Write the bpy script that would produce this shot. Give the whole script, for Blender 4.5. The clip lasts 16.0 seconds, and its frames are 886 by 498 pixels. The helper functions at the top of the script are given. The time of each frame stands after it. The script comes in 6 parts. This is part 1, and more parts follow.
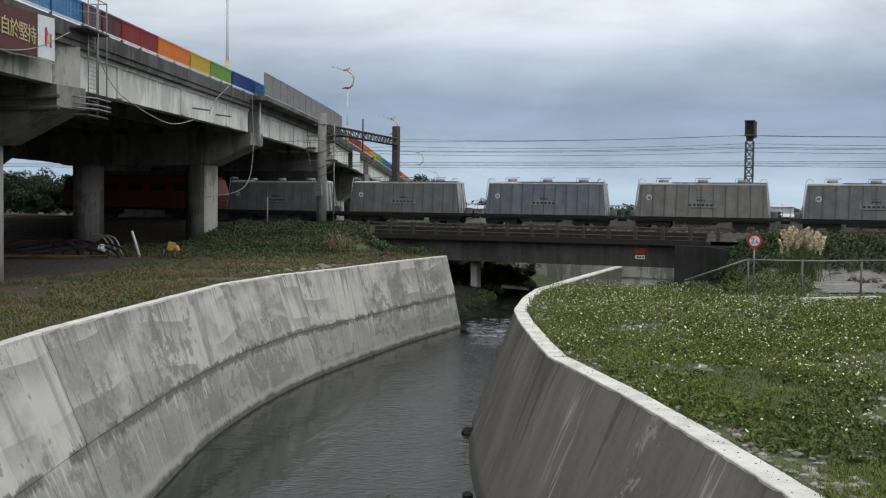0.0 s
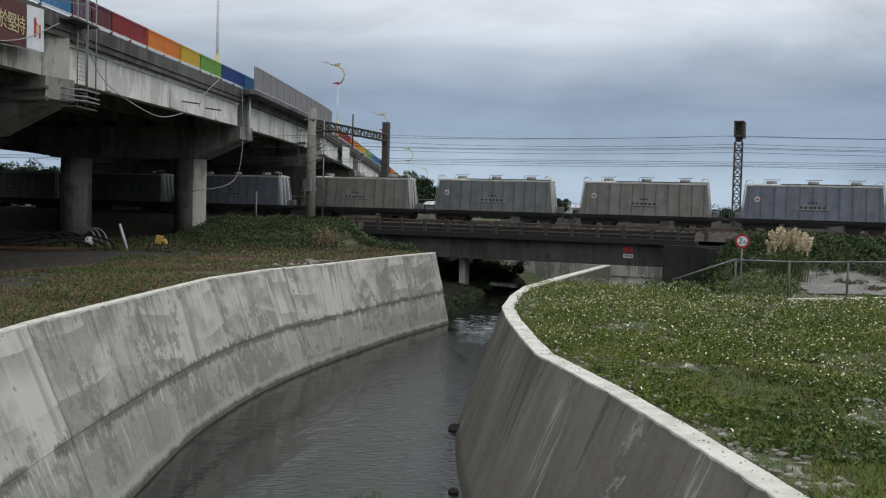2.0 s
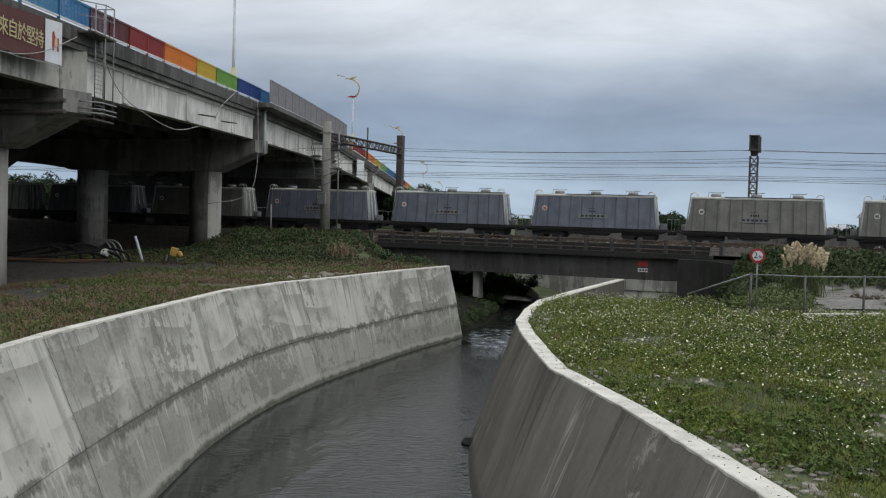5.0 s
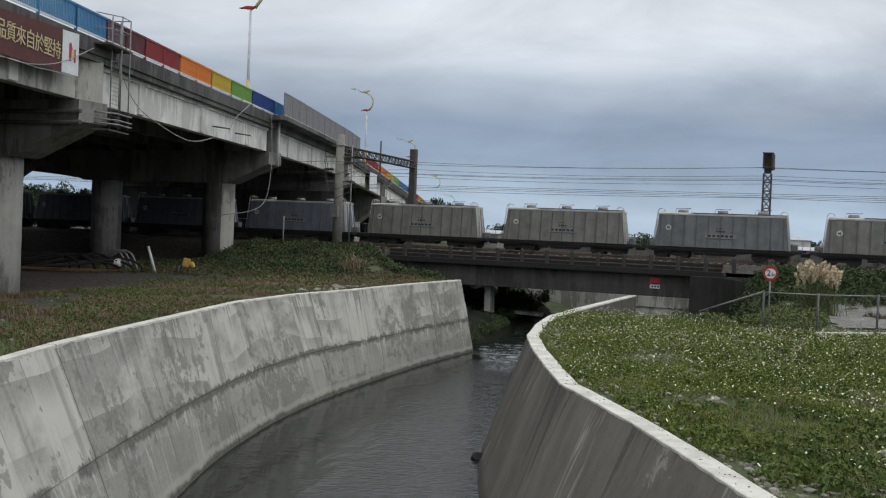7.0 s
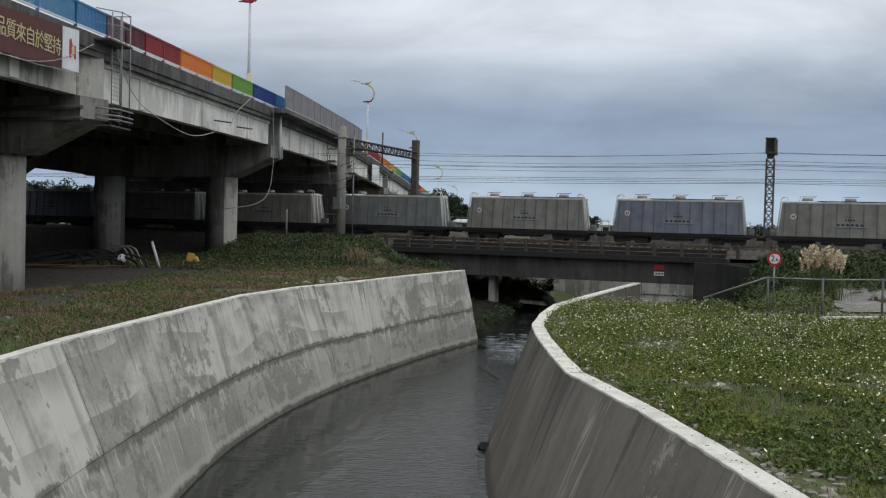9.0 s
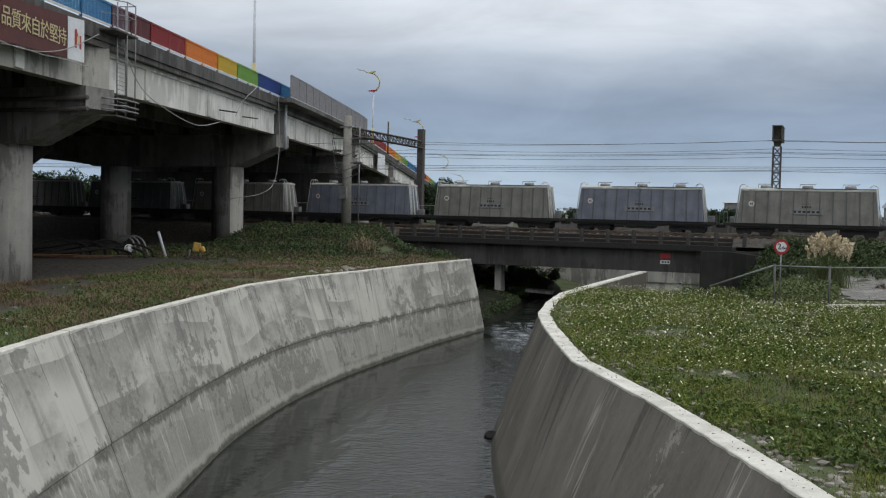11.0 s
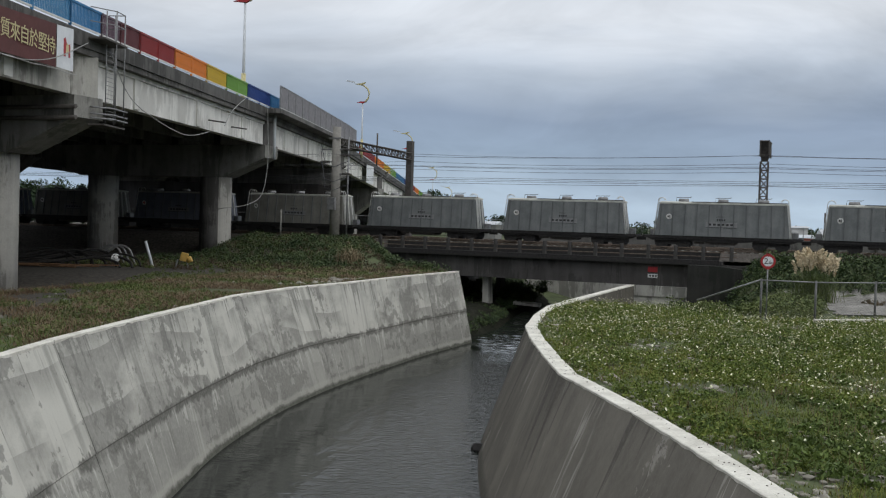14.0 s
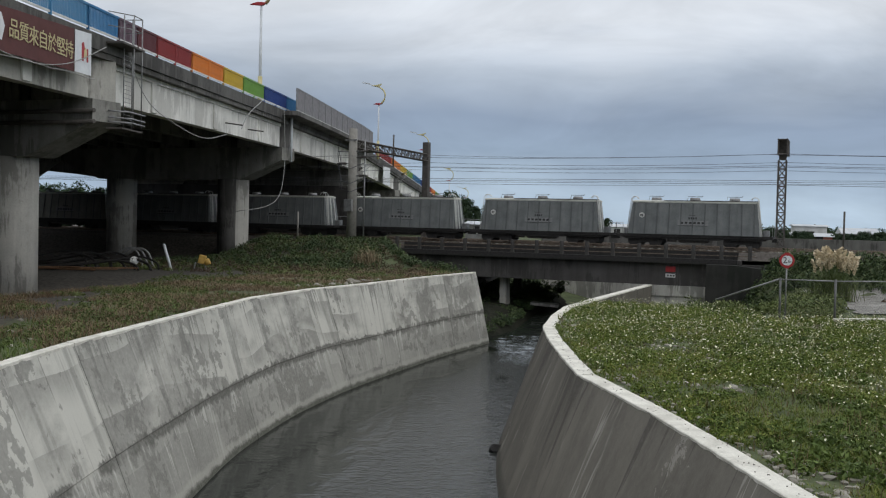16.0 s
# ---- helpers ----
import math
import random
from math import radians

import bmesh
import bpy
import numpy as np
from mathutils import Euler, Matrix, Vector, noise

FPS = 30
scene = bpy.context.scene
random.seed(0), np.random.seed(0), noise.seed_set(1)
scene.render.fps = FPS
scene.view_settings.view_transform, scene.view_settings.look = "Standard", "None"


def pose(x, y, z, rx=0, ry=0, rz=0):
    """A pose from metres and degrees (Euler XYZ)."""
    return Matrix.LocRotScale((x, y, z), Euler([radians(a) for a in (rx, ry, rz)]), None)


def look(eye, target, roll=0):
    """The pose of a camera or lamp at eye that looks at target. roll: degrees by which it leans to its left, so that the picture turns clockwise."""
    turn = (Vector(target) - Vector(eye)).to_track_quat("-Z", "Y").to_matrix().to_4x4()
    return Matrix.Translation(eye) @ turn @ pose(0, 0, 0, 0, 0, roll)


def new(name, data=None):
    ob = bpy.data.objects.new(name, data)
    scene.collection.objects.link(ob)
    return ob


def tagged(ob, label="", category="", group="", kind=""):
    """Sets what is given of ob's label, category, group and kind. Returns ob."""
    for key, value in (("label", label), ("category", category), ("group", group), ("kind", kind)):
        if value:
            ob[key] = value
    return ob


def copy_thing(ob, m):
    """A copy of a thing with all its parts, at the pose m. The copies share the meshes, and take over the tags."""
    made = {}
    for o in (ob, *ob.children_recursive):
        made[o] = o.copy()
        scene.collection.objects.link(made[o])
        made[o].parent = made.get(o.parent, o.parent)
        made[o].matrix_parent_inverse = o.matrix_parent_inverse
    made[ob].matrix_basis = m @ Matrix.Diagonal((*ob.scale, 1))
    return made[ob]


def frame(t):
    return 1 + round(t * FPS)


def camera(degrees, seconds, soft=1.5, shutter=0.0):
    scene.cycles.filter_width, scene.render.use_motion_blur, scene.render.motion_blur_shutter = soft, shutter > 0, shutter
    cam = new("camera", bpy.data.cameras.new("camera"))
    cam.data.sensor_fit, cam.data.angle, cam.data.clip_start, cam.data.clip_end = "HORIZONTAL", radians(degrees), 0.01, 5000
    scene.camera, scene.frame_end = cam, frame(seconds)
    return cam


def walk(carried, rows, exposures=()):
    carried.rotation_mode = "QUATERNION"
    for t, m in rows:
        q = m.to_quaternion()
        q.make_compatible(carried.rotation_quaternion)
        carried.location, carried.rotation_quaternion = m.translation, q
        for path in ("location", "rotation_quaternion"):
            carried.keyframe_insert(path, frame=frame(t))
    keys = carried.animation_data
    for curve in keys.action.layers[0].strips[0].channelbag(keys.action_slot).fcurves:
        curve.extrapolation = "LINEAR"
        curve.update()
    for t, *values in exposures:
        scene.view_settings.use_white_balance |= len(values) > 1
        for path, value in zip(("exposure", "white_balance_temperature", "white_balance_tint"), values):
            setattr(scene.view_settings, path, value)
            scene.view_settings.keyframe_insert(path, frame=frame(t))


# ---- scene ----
# The camera is held by hand on a road bridge over a concrete-lined channel; z = 0 is the water.
cam = camera(47.9, 16.0, soft=1.2)
EYE = (0.0, 0.0, 7.6)
PATH = [  # seconds, yaw, pitch, roll
    (0.0, -0.00, -2.50, -0.80),
    (0.5, -0.07, -2.84, -1.10),
    (1.0, 0.09, -3.16, -1.46),
    (1.5, -0.30, -3.12, -1.71),
    (2.0, -0.62, -2.68, -1.50),
    (2.5, -0.44, -2.48, -1.39),
    (3.0, -0.38, -2.34, -1.44),
    (5.5, 0.73, -1.75, -1.94),
    (6.0, 1.45, -1.52, -2.26),
    (6.5, 1.30, -1.35, -2.56),
    (7.0, 0.89, -1.16, -2.35),
    (7.5, 0.73, -1.36, -2.37),
    (8.0, 0.90, -1.36, -2.35),
    (8.5, 0.94, -1.49, -1.94),
    (9.0, 1.07, -1.71, -1.44),
    (11.5, 1.42, -2.38, -1.26),
    (12.0, 0.85, -2.18, -1.28),
    (12.5, 0.38, -2.03, -1.40),
    (13.0, 0.21, -1.91, -1.68),
    (13.5, 0.43, -1.91, -1.84),
    (14.0, 0.74, -1.64, -1.73),
    (14.5, 0.72, -1.27, -1.80),
    (15.0, 0.85, -1.38, -1.79),
    (15.5, 1.24, -1.56, -1.55),
    (16.0, 1.70, -1.61, -1.36),
]
walk(cam, [(t, pose(*EYE, 90 + p, r, y)) for t, y, p, r in PATH], [(0, 0.0), (1.5, -0.1), (3, -0.16), (16, -0.16)])

# ---- light: an overcast sky ----
world = bpy.data.worlds.new("overcast_sky")
scene.world = world
world.use_nodes = True
wn, wl = world.node_tree.nodes, world.node_tree.links
wn.clear()


def sky_node(kind, **inputs):
    n = wn.new(kind)
    for k, v in inputs.items():
        n.inputs[k].default_value = v
    return n


w_tc = sky_node("ShaderNodeTexCoord")
w_sep = sky_node("ShaderNodeSeparateXYZ")
wl.new(w_tc.outputs["Generated"], w_sep.inputs[0])
# cloud streaks: flattened noise in the direction of view, stronger across than up
w_map = sky_node("ShaderNodeMapping")
w_map.inputs["Scale"].default_value = (1.3, 1.3, 5.0)
wl.new(w_tc.outputs["Generated"], w_map.inputs[0])
w_noise = sky_node("ShaderNodeTexNoise", Scale=2.0, Detail=4.0, Roughness=0.5, Distortion=0.2)
wl.new(w_map.outputs[0], w_noise.inputs["Vector"])
w_m1 = sky_node("ShaderNodeMath")
w_m1.operation = "MULTIPLY_ADD"
w_m1.inputs[1].default_value, w_m1.inputs[2].default_value = 0.11, -0.055
wl.new(w_noise.outputs["Fac"], w_m1.inputs[0])
w_add = sky_node("ShaderNodeMath")
w_add.operation = "ADD"
wl.new(w_sep.outputs["Z"], w_add.inputs[0])
wl.new(w_m1.outputs[0], w_add.inputs[1])
w_ramp = sky_node("ShaderNodeValToRGB")
stops = [(0.0, (0.52, 0.65, 0.79)), (0.022, (0.52, 0.65, 0.79)), (0.055, (0.345, 0.445, 0.585)), (0.10, (0.305, 0.385, 0.515)),
         (0.15, (0.52, 0.595, 0.70)), (0.20, (0.80, 0.85, 0.92)), (0.40, (0.90, 0.94, 1.00)), (1.0, (1.36, 1.40, 1.46))]
el = w_ramp.color_ramp.elements
while len(el) < len(stops):
    el.new(0.5)
for e, (p, c) in zip(el, stops):
    e.position, e.color = p, (*c, 1)
wl.new(w_add.outputs[0], w_ramp.inputs[0])
# brighter and darker banks of cloud
w_noise2 = sky_node("ShaderNodeTexNoise", Scale=4.2, Detail=5.0, Roughness=0.6, Distortion=0.5)
w_map2 = sky_node("ShaderNodeMapping")
w_map2.inputs["Scale"].default_value = (1.0, 1.0, 3.2)
wl.new(w_tc.outputs["Generated"], w_map2.inputs[0])
wl.new(w_map2.outputs[0], w_noise2.inputs["Vector"])
w_r2 = sky_node("ShaderNodeMapRange")
for k, v in (("From Min", 0.3), ("From Max", 0.7), ("To Min", 0.84), ("To Max", 1.16)):
    w_r2.inputs[k].default_value = v
wl.new(w_noise2.outputs["Fac"], w_r2.inputs["Value"])
w_mul = sky_node("ShaderNodeVectorMath")
w_mul.operation = "SCALE"
wl.new(w_ramp.outputs["Color"], w_mul.inputs[0])
wl.new(w_r2.outputs[0], w_mul.inputs["Scale"])
w_sky = sky_node("ShaderNodeTexSky")
w_sky.sky_type, w_sky.sun_disc = "NISHITA", False
w_sky.sun_elevation, w_sky.sun_rotation = radians(32), radians(122)
w_bg1 = sky_node("ShaderNodeBackground", Strength=0.05)
wl.new(w_sky.outputs[0], w_bg1.inputs["Color"])
w_bg2 = sky_node("ShaderNodeBackground", Strength=1.0)
wl.new(w_mul.outputs[0], w_bg2.inputs["Color"])
w_mix = sky_node("ShaderNodeMixShader", Fac=0.94)
wl.new(w_bg1.outputs[0], w_mix.inputs[1])
wl.new(w_bg2.outputs[0], w_mix.inputs[2])
w_out = sky_node("ShaderNodeOutputWorld")
wl.new(w_mix.outputs[0], w_out.inputs["Surface"])

sun = new("sun", bpy.data.lights.new("sun", "SUN"))
sun.data.energy, sun.data.angle, sun.data.color = 0.65, radians(50), (1.0, 0.97, 0.93)
sun.matrix_world = look((0, 0, 0), (-0.8, 0.5, -0.6))


# ---- materials ----
def material(name, dark, light, scale=2.0, rough=0.8, bump=0.15, metal=0.0, fine=30.0, stretch=(1, 1, 1), vary=0.0, streak=0.0, spec=0.4, coords="Object"):
    """A mottled surface: colour from coarse and fine noise, relief from the fine one; vary: random per object."""
    m = bpy.data.materials.new(name)
    m.use_nodes = True
    n, l = m.node_tree.nodes, m.node_tree.links
    b = n["Principled BSDF"]
    b.inputs["Metallic"].default_value = metal
    b.inputs["Specular IOR Level"].default_value = spec
    tc, mp = n.new("ShaderNodeTexCoord"), n.new("ShaderNodeMapping")
    mp.inputs["Scale"].default_value = stretch
    l.new(tc.outputs[coords], mp.inputs[0])
    a, f = n.new("ShaderNodeTexNoise"), n.new("ShaderNodeTexNoise")
    a.inputs["Scale"].default_value, a.inputs["Detail"].default_value, a.inputs["Roughness"].default_value = scale, 8, 0.62
    f.inputs["Scale"].default_value, f.inputs["Detail"].default_value = fine, 4
    l.new(mp.outputs[0], a.inputs["Vector"])
    l.new(mp.outputs[0], f.inputs["Vector"])
    mx = n.new("ShaderNodeMath")
    mx.operation = "MULTIPLY_ADD"
    mx.inputs[1].default_value = 0.35
    l.new(f.outputs["Fac"], mx.inputs[0])
    sub = n.new("ShaderNodeMath")
    sub.operation = "ADD"
    sub.inputs[1].default_value = -0.175
    l.new(a.outputs["Fac"], sub.inputs[0])
    l.new(sub.outputs[0], mx.inputs[2])
    last = mx.outputs[0]
    if streak:
        sm, sn = n.new("ShaderNodeMapping"), n.new("ShaderNodeTexNoise")
        sm.inputs["Scale"].default_value = (1, 0.07, 0.07) if coords == "UV" else (1, 1, 0.07)
        sn.inputs["Scale"].default_value, sn.inputs["Detail"].default_value = 2.6, 5
        l.new(tc.outputs[coords], sm.inputs[0])
        l.new(sm.outputs[0], sn.inputs["Vector"])
        sa = n.new("ShaderNodeMath")
        sa.operation = "MULTIPLY_ADD"
        sa.inputs[1].default_value = streak
        l.new(sn.outputs["Fac"], sa.inputs[0])
        s0 = n.new("ShaderNodeMath")
        s0.operation = "ADD"
        s0.inputs[1].default_value = -streak * 0.5
        l.new(last, s0.inputs[0])
        l.new(s0.outputs[0], sa.inputs[2])
        last = sa.outputs[0]
    if vary:
        oi, va = n.new("ShaderNodeObjectInfo"), n.new("ShaderNodeMath")
        va.operation = "MULTIPLY_ADD"
        va.inputs[1].default_value = vary
        l.new(oi.outputs["Random"], va.inputs[0])
        v0 = n.new("ShaderNodeMath")
        v0.operation = "ADD"
        v0.inputs[1].default_value = -vary / 2
        l.new(last, v0.inputs[0])
        l.new(v0.outputs[0], va.inputs[2])
        last = va.outputs[0]
    r = n.new("ShaderNodeValToRGB")
    r.color_ramp.elements[0].position, r.color_ramp.elements[1].position = 0.3, 0.7
    r.color_ramp.elements[0].color, r.color_ramp.elements[1].color = (*dark, 1), (*light, 1)
    l.new(last, r.inputs[0])
    l.new(r.outputs[0], b.inputs["Base Color"])
    rr = n.new("ShaderNodeMapRange")
    rr.inputs["To Min"].default_value, rr.inputs["To Max"].default_value = rough - 0.1, min(1, rough + 0.1)
    l.new(f.outputs["Fac"], rr.inputs["Value"])
    l.new(rr.outputs[0], b.inputs["Roughness"])
    if bump:
        bp = n.new("ShaderNodeBump")
        bp.inputs["Strength"].default_value, bp.inputs["Distance"].default_value = bump, 0.03
        l.new(f.outputs["Fac"], bp.inputs["Height"])
        l.new(bp.outputs[0], b.inputs["Normal"])
    return m


def weathered_concrete(name, dark, light, stain, amount, run=0.09, coords="Object"):
    """Cast concrete with blotches and dark runs of damp down its face."""
    m = material(name, dark, light, 0.5, 0.85, 0.12, fine=14, streak=0.5, coords=coords)
    n, l = m.node_tree.nodes, m.node_tree.links
    b = n["Principled BSDF"]
    base = b.inputs["Base Color"].links[0].from_socket
    tc = n.new("ShaderNodeTexCoord")
    mp = n.new("ShaderNodeMapping")
    mp.inputs["Scale"].default_value = (1, run, run) if coords == "UV" else (1, 1, run)
    l.new(tc.outputs[coords], mp.inputs[0])
    runs, blot = n.new("ShaderNodeTexNoise"), n.new("ShaderNodeTexNoise")
    runs.inputs["Scale"].default_value, runs.inputs["Detail"].default_value, runs.inputs["Roughness"].default_value = 1.5, 9, 0.72
    runs.inputs["Distortion"].default_value = 0.4
    blot.inputs["Scale"].default_value, blot.inputs["Detail"].default_value, blot.inputs["Roughness"].default_value = 0.33, 7, 0.6
    l.new(mp.outputs[0], runs.inputs["Vector"])
    l.new(tc.outputs[coords], blot.inputs["Vector"])
    mu = n.new("ShaderNodeMath")
    mu.operation = "MULTIPLY"
    l.new(runs.outputs["Fac"], mu.inputs[0])
    l.new(blot.outputs["Fac"], mu.inputs[1])
    rp = n.new("ShaderNodeValToRGB")
    rp.color_ramp.elements[0].position, rp.color_ramp.elements[1].position = 0.262, 0.295
    rp.color_ramp.elements[0].color, rp.color_ramp.elements[1].color = (0, 0, 0, 1), (amount, amount, amount, 1)
    l.new(mu.outputs[0], rp.inputs[0])
    mix = n.new("ShaderNodeMix")
    mix.data_type = "RGBA"
    l.new(rp.outputs[0], mix.inputs["Factor"])
    l.new(base, mix.inputs["A"])
    mix.inputs["B"].default_value = (*stain, 1)
    l.new(mix.outputs["Result"], b.inputs["Base Color"])
    return m


class Nodes:
    """Short hands for building a surface out of maths on its (along, up) coordinates."""
    def __init__(self, name, rough, spec):
        self.m = bpy.data.materials.new(name)
        self.m.use_nodes = True
        self.n, self.l = self.m.node_tree.nodes, self.m.node_tree.links
        self.b = self.n["Principled BSDF"]
        self.b.inputs["Specular IOR Level"].default_value, self.b.inputs["Roughness"].default_value = spec, rough
        self.tc, sep = self.n.new("ShaderNodeTexCoord"), self.n.new("ShaderNodeSeparateXYZ")
        self.l.new(self.tc.outputs["UV"], sep.inputs[0])
        self.u, self.v = sep.outputs["X"], sep.outputs["Y"]

    def tex(self, sx, sy, scale, detail=5, rough=0.6, warp=0.0, shift=0.0):
        mp, t = self.n.new("ShaderNodeMapping"), self.n.new("ShaderNodeTexNoise")
        mp.inputs["Scale"].default_value, mp.inputs["Location"].default_value = (sx, sy, 1), (shift, shift * 0.7, shift)
        self.l.new(self.tc.outputs["UV"], mp.inputs[0])
        for key, val in (("Scale", scale), ("Detail", detail), ("Roughness", rough), ("Distortion", warp)):
            t.inputs[key].default_value = val
        self.l.new(mp.outputs[0], t.inputs["Vector"])
        return t.outputs["Fac"]

    def calc(self, op, a, c=0.0):
        k = self.n.new("ShaderNodeMath")
        k.operation = op
        for i, v in enumerate((a, c)):
            if isinstance(v, (int, float)):
                k.inputs[i].default_value = v
            else:
                self.l.new(v, k.inputs[i])
        return k.outputs[0]

    def mask(self, v, lo, hi, top=1.0):
        k = self.n.new("ShaderNodeMapRange")
        k.interpolation_type = "SMOOTHSTEP"
        for key, val in (("From Min", lo), ("From Max", hi), ("To Min", 0.0), ("To Max", top)):
            k.inputs[key].default_value = val
        self.l.new(v, k.inputs["Value"])
        return k.outputs[0]

    def blend(self, f, a, c):
        k = self.n.new("ShaderNodeMix")
        k.data_type = "RGBA"
        self.l.new(f, k.inputs["Factor"])
        for key, v in (("A", a), ("B", c)):
            if isinstance(v, tuple):
                k.inputs[key].default_value = (*v, 1)
            else:
                self.l.new(v, k.inputs[key])
        return k.outputs["Result"]

    def both(self, *masks):
        out = masks[0]
        for k in masks[1:]:
            out = self.calc("MULTIPLY", out, k)
        return out

    def cell(self, width, shift=0.0):
        """A random tone for each formwork board of that width, and the distance from its joint."""
        q = self.calc("DIVIDE", self.calc("ADD", self.u, shift), width)
        w = self.n.new("ShaderNodeTexWhiteNoise")
        w.noise_dimensions = "1D"
        self.l.new(self.calc("FLOOR", q), w.inputs["W"])
        return w.outputs["Value"], self.calc("MULTIPLY", self.calc("ABSOLUTE", self.calc("SUBTRACT", self.calc("FRACT", q), 0.5)), width)

    def finish(self, col, height, strength, depth=0.03):
        self.l.new(col, self.b.inputs["Base Color"])
        bp = self.n.new("ShaderNodeBump")
        bp.inputs["Strength"].default_value, bp.inputs["Distance"].default_value = strength, depth
        self.l.new(height, bp.inputs["Height"])
        self.l.new(bp.outputs[0], self.b.inputs["Normal"])
        return self.m


def pale_wall_concrete(name, lift, rim):
    """Lime-bleached cast wall: formwork boards, pour lines, drips from the rim, a ragged damp seam on the lift joint."""
    k = Nodes(name, 0.88, 0.3)
    up, down, below = k.v, k.calc("SUBTRACT", rim, k.v), k.calc("SUBTRACT", lift, k.v)
    fine, grain = k.tex(1, 1, 9, 6, 0.7), k.tex(1, 1, 34, 4, 0.7)
    grey, pale, damp = (0.25, 0.245, 0.22), (0.53, 0.52, 0.465), (0.165, 0.162, 0.145)
    tone, gap = k.cell(1.83)
    cloud = k.calc("ADD", k.tex(0.7, 1.0, 0.46, 9, 0.70, 0.2), k.calc("MULTIPLY", k.calc("SUBTRACT", tone, 0.5), 0.22))
    col = k.blend(k.mask(cloud, 0.34, 0.64), grey, pale)
    # pour lines: each pour bleaches at its top and ends in a sharp wandering edge
    wave = k.calc("ADD", up, k.calc("MULTIPLY", k.tex(1, 0.0, 0.14, 2, 0.4, 0, 3.0), 2.6))
    saw = k.calc("FRACT", k.calc("DIVIDE", wave, 1.35))
    col = k.blend(k.both(k.mask(saw, 0.35, 0.97), k.mask(k.tex(1, 0.4, 0.30, 4, 0.5, 0, 9.0), 0.44, 0.56, 0.75)), col, grey)
    col = k.blend(k.both(k.mask(saw, 0.30, 0.02), k.mask(k.tex(1, 0.4, 0.4, 4, 0.5, 0, 14.0), 0.40, 0.60, 0.55)), col, pale)
    # the lower lift is greyer
    col = k.blend(k.mask(below, -0.05, 0.10, 0.65), col, (0.25, 0.247, 0.222))
    # broad and thin runs
    col = k.blend(k.mask(k.tex(1, 0.05, 1.9, 5, 0.62), 0.54, 0.70, 0.6), col, (0.20, 0.197, 0.175))
    col = k.blend(k.mask(k.tex(1, 0.03, 6.5, 3, 0.6), 0.58, 0.70, 0.40), col, (0.17, 0.167, 0.15))
    col = k.blend(k.mask(k.tex(1, 0.04, 5.0, 3, 0.5, 0, 5.0), 0.60, 0.74, 0.4), col, (0.56, 0.55, 0.50))
    # lime weeping down from the lift joint
    long = k.calc("MULTIPLY", k.mask(k.tex(1, 0.0, 3.6, 5, 0.7, 0, 21.0), 0.46, 0.72), 1.9)
    col = k.blend(k.both(k.mask(k.calc("SUBTRACT", long, below), 0.0, 0.35, 0.7), k.mask(below, 0.0, 0.06), k.mask(k.tex(1, 0.2, 7.0, 3, 0.6), 0.42, 0.56)), col, (0.56, 0.55, 0.50))
    # damp tongues hanging from the rim, in groups
    tongue = k.calc("MULTIPLY", k.both(k.mask(k.tex(1, 0.0, 2.6, 6, 0.72, 0, 31.0), 0.47, 0.70), k.mask(k.tex(1, 0.0, 0.33, 3, 0.5, 0, 37.0), 0.44, 0.58)), 2.3)
    col = k.blend(k.mask(k.calc("ADD", k.calc("SUBTRACT", tongue, down), k.calc("MULTIPLY", fine, 0.25)), 0.12, 0.20, 0.75), col, damp)
    # crisp damp blotches
    blot = k.calc("MULTIPLY", k.tex(1, 0.85, 2.0, 8, 0.66, 0.25), k.tex(1, 0.8, 0.40, 4, 0.5, 0, 4.0))
    col = k.blend(k.mask(blot, 0.282, 0.293, 0.66), col, damp)
    # ragged seam along the lift joint, broken, with drips below it
    rag = k.calc("ADD", below, k.calc("MULTIPLY", k.calc("SUBTRACT", k.tex(1, 0.15, 2.4, 7, 0.72), 0.5), 0.75))
    seam = k.both(k.mask(rag, -0.14, -0.07), k.mask(rag, 0.24, 0.12), k.mask(k.tex(1, 0.3, 0.45, 4, 0.6, 0, 17.0), 0.36, 0.46, 0.9))
    col = k.blend(seam, col, (0.105, 0.103, 0.09))
    # formwork joints: thin, broken
    col = k.blend(k.both(k.mask(gap, 0.893, 0.908), k.mask(k.tex(1, 0.5, 0.7, 4, 0.6, 0, 8.0), 0.47, 0.56, 0.75)), col, (0.13, 0.127, 0.11))
    # slime at the water, a pale tide line over it
    tide = k.calc("ADD", up, k.calc("MULTIPLY", k.tex(1, 1, 1.2, 5, 0.6), 0.35))
    col = k.blend(k.both(k.mask(tide, 0.36, 0.42), k.mask(tide, 0.62, 0.5, 0.5)), col, (0.42, 0.41, 0.36))
    col = k.blend(k.mask(tide, 0.40, 0.26, 0.9), col, (0.06, 0.062, 0.045))
    col = k.blend(k.mask(fine, 0.40, 0.75, 0.3), col, (0.50, 0.49, 0.44))
    col = k.blend(k.mask(grain, 0.56, 0.72, 0.28), col, (0.18, 0.176, 0.155))
    return k.finish(col, k.calc("ADD", fine, k.calc("MULTIPLY", k.mask(gap, 0.90, 0.91), -0.5)), 0.25)


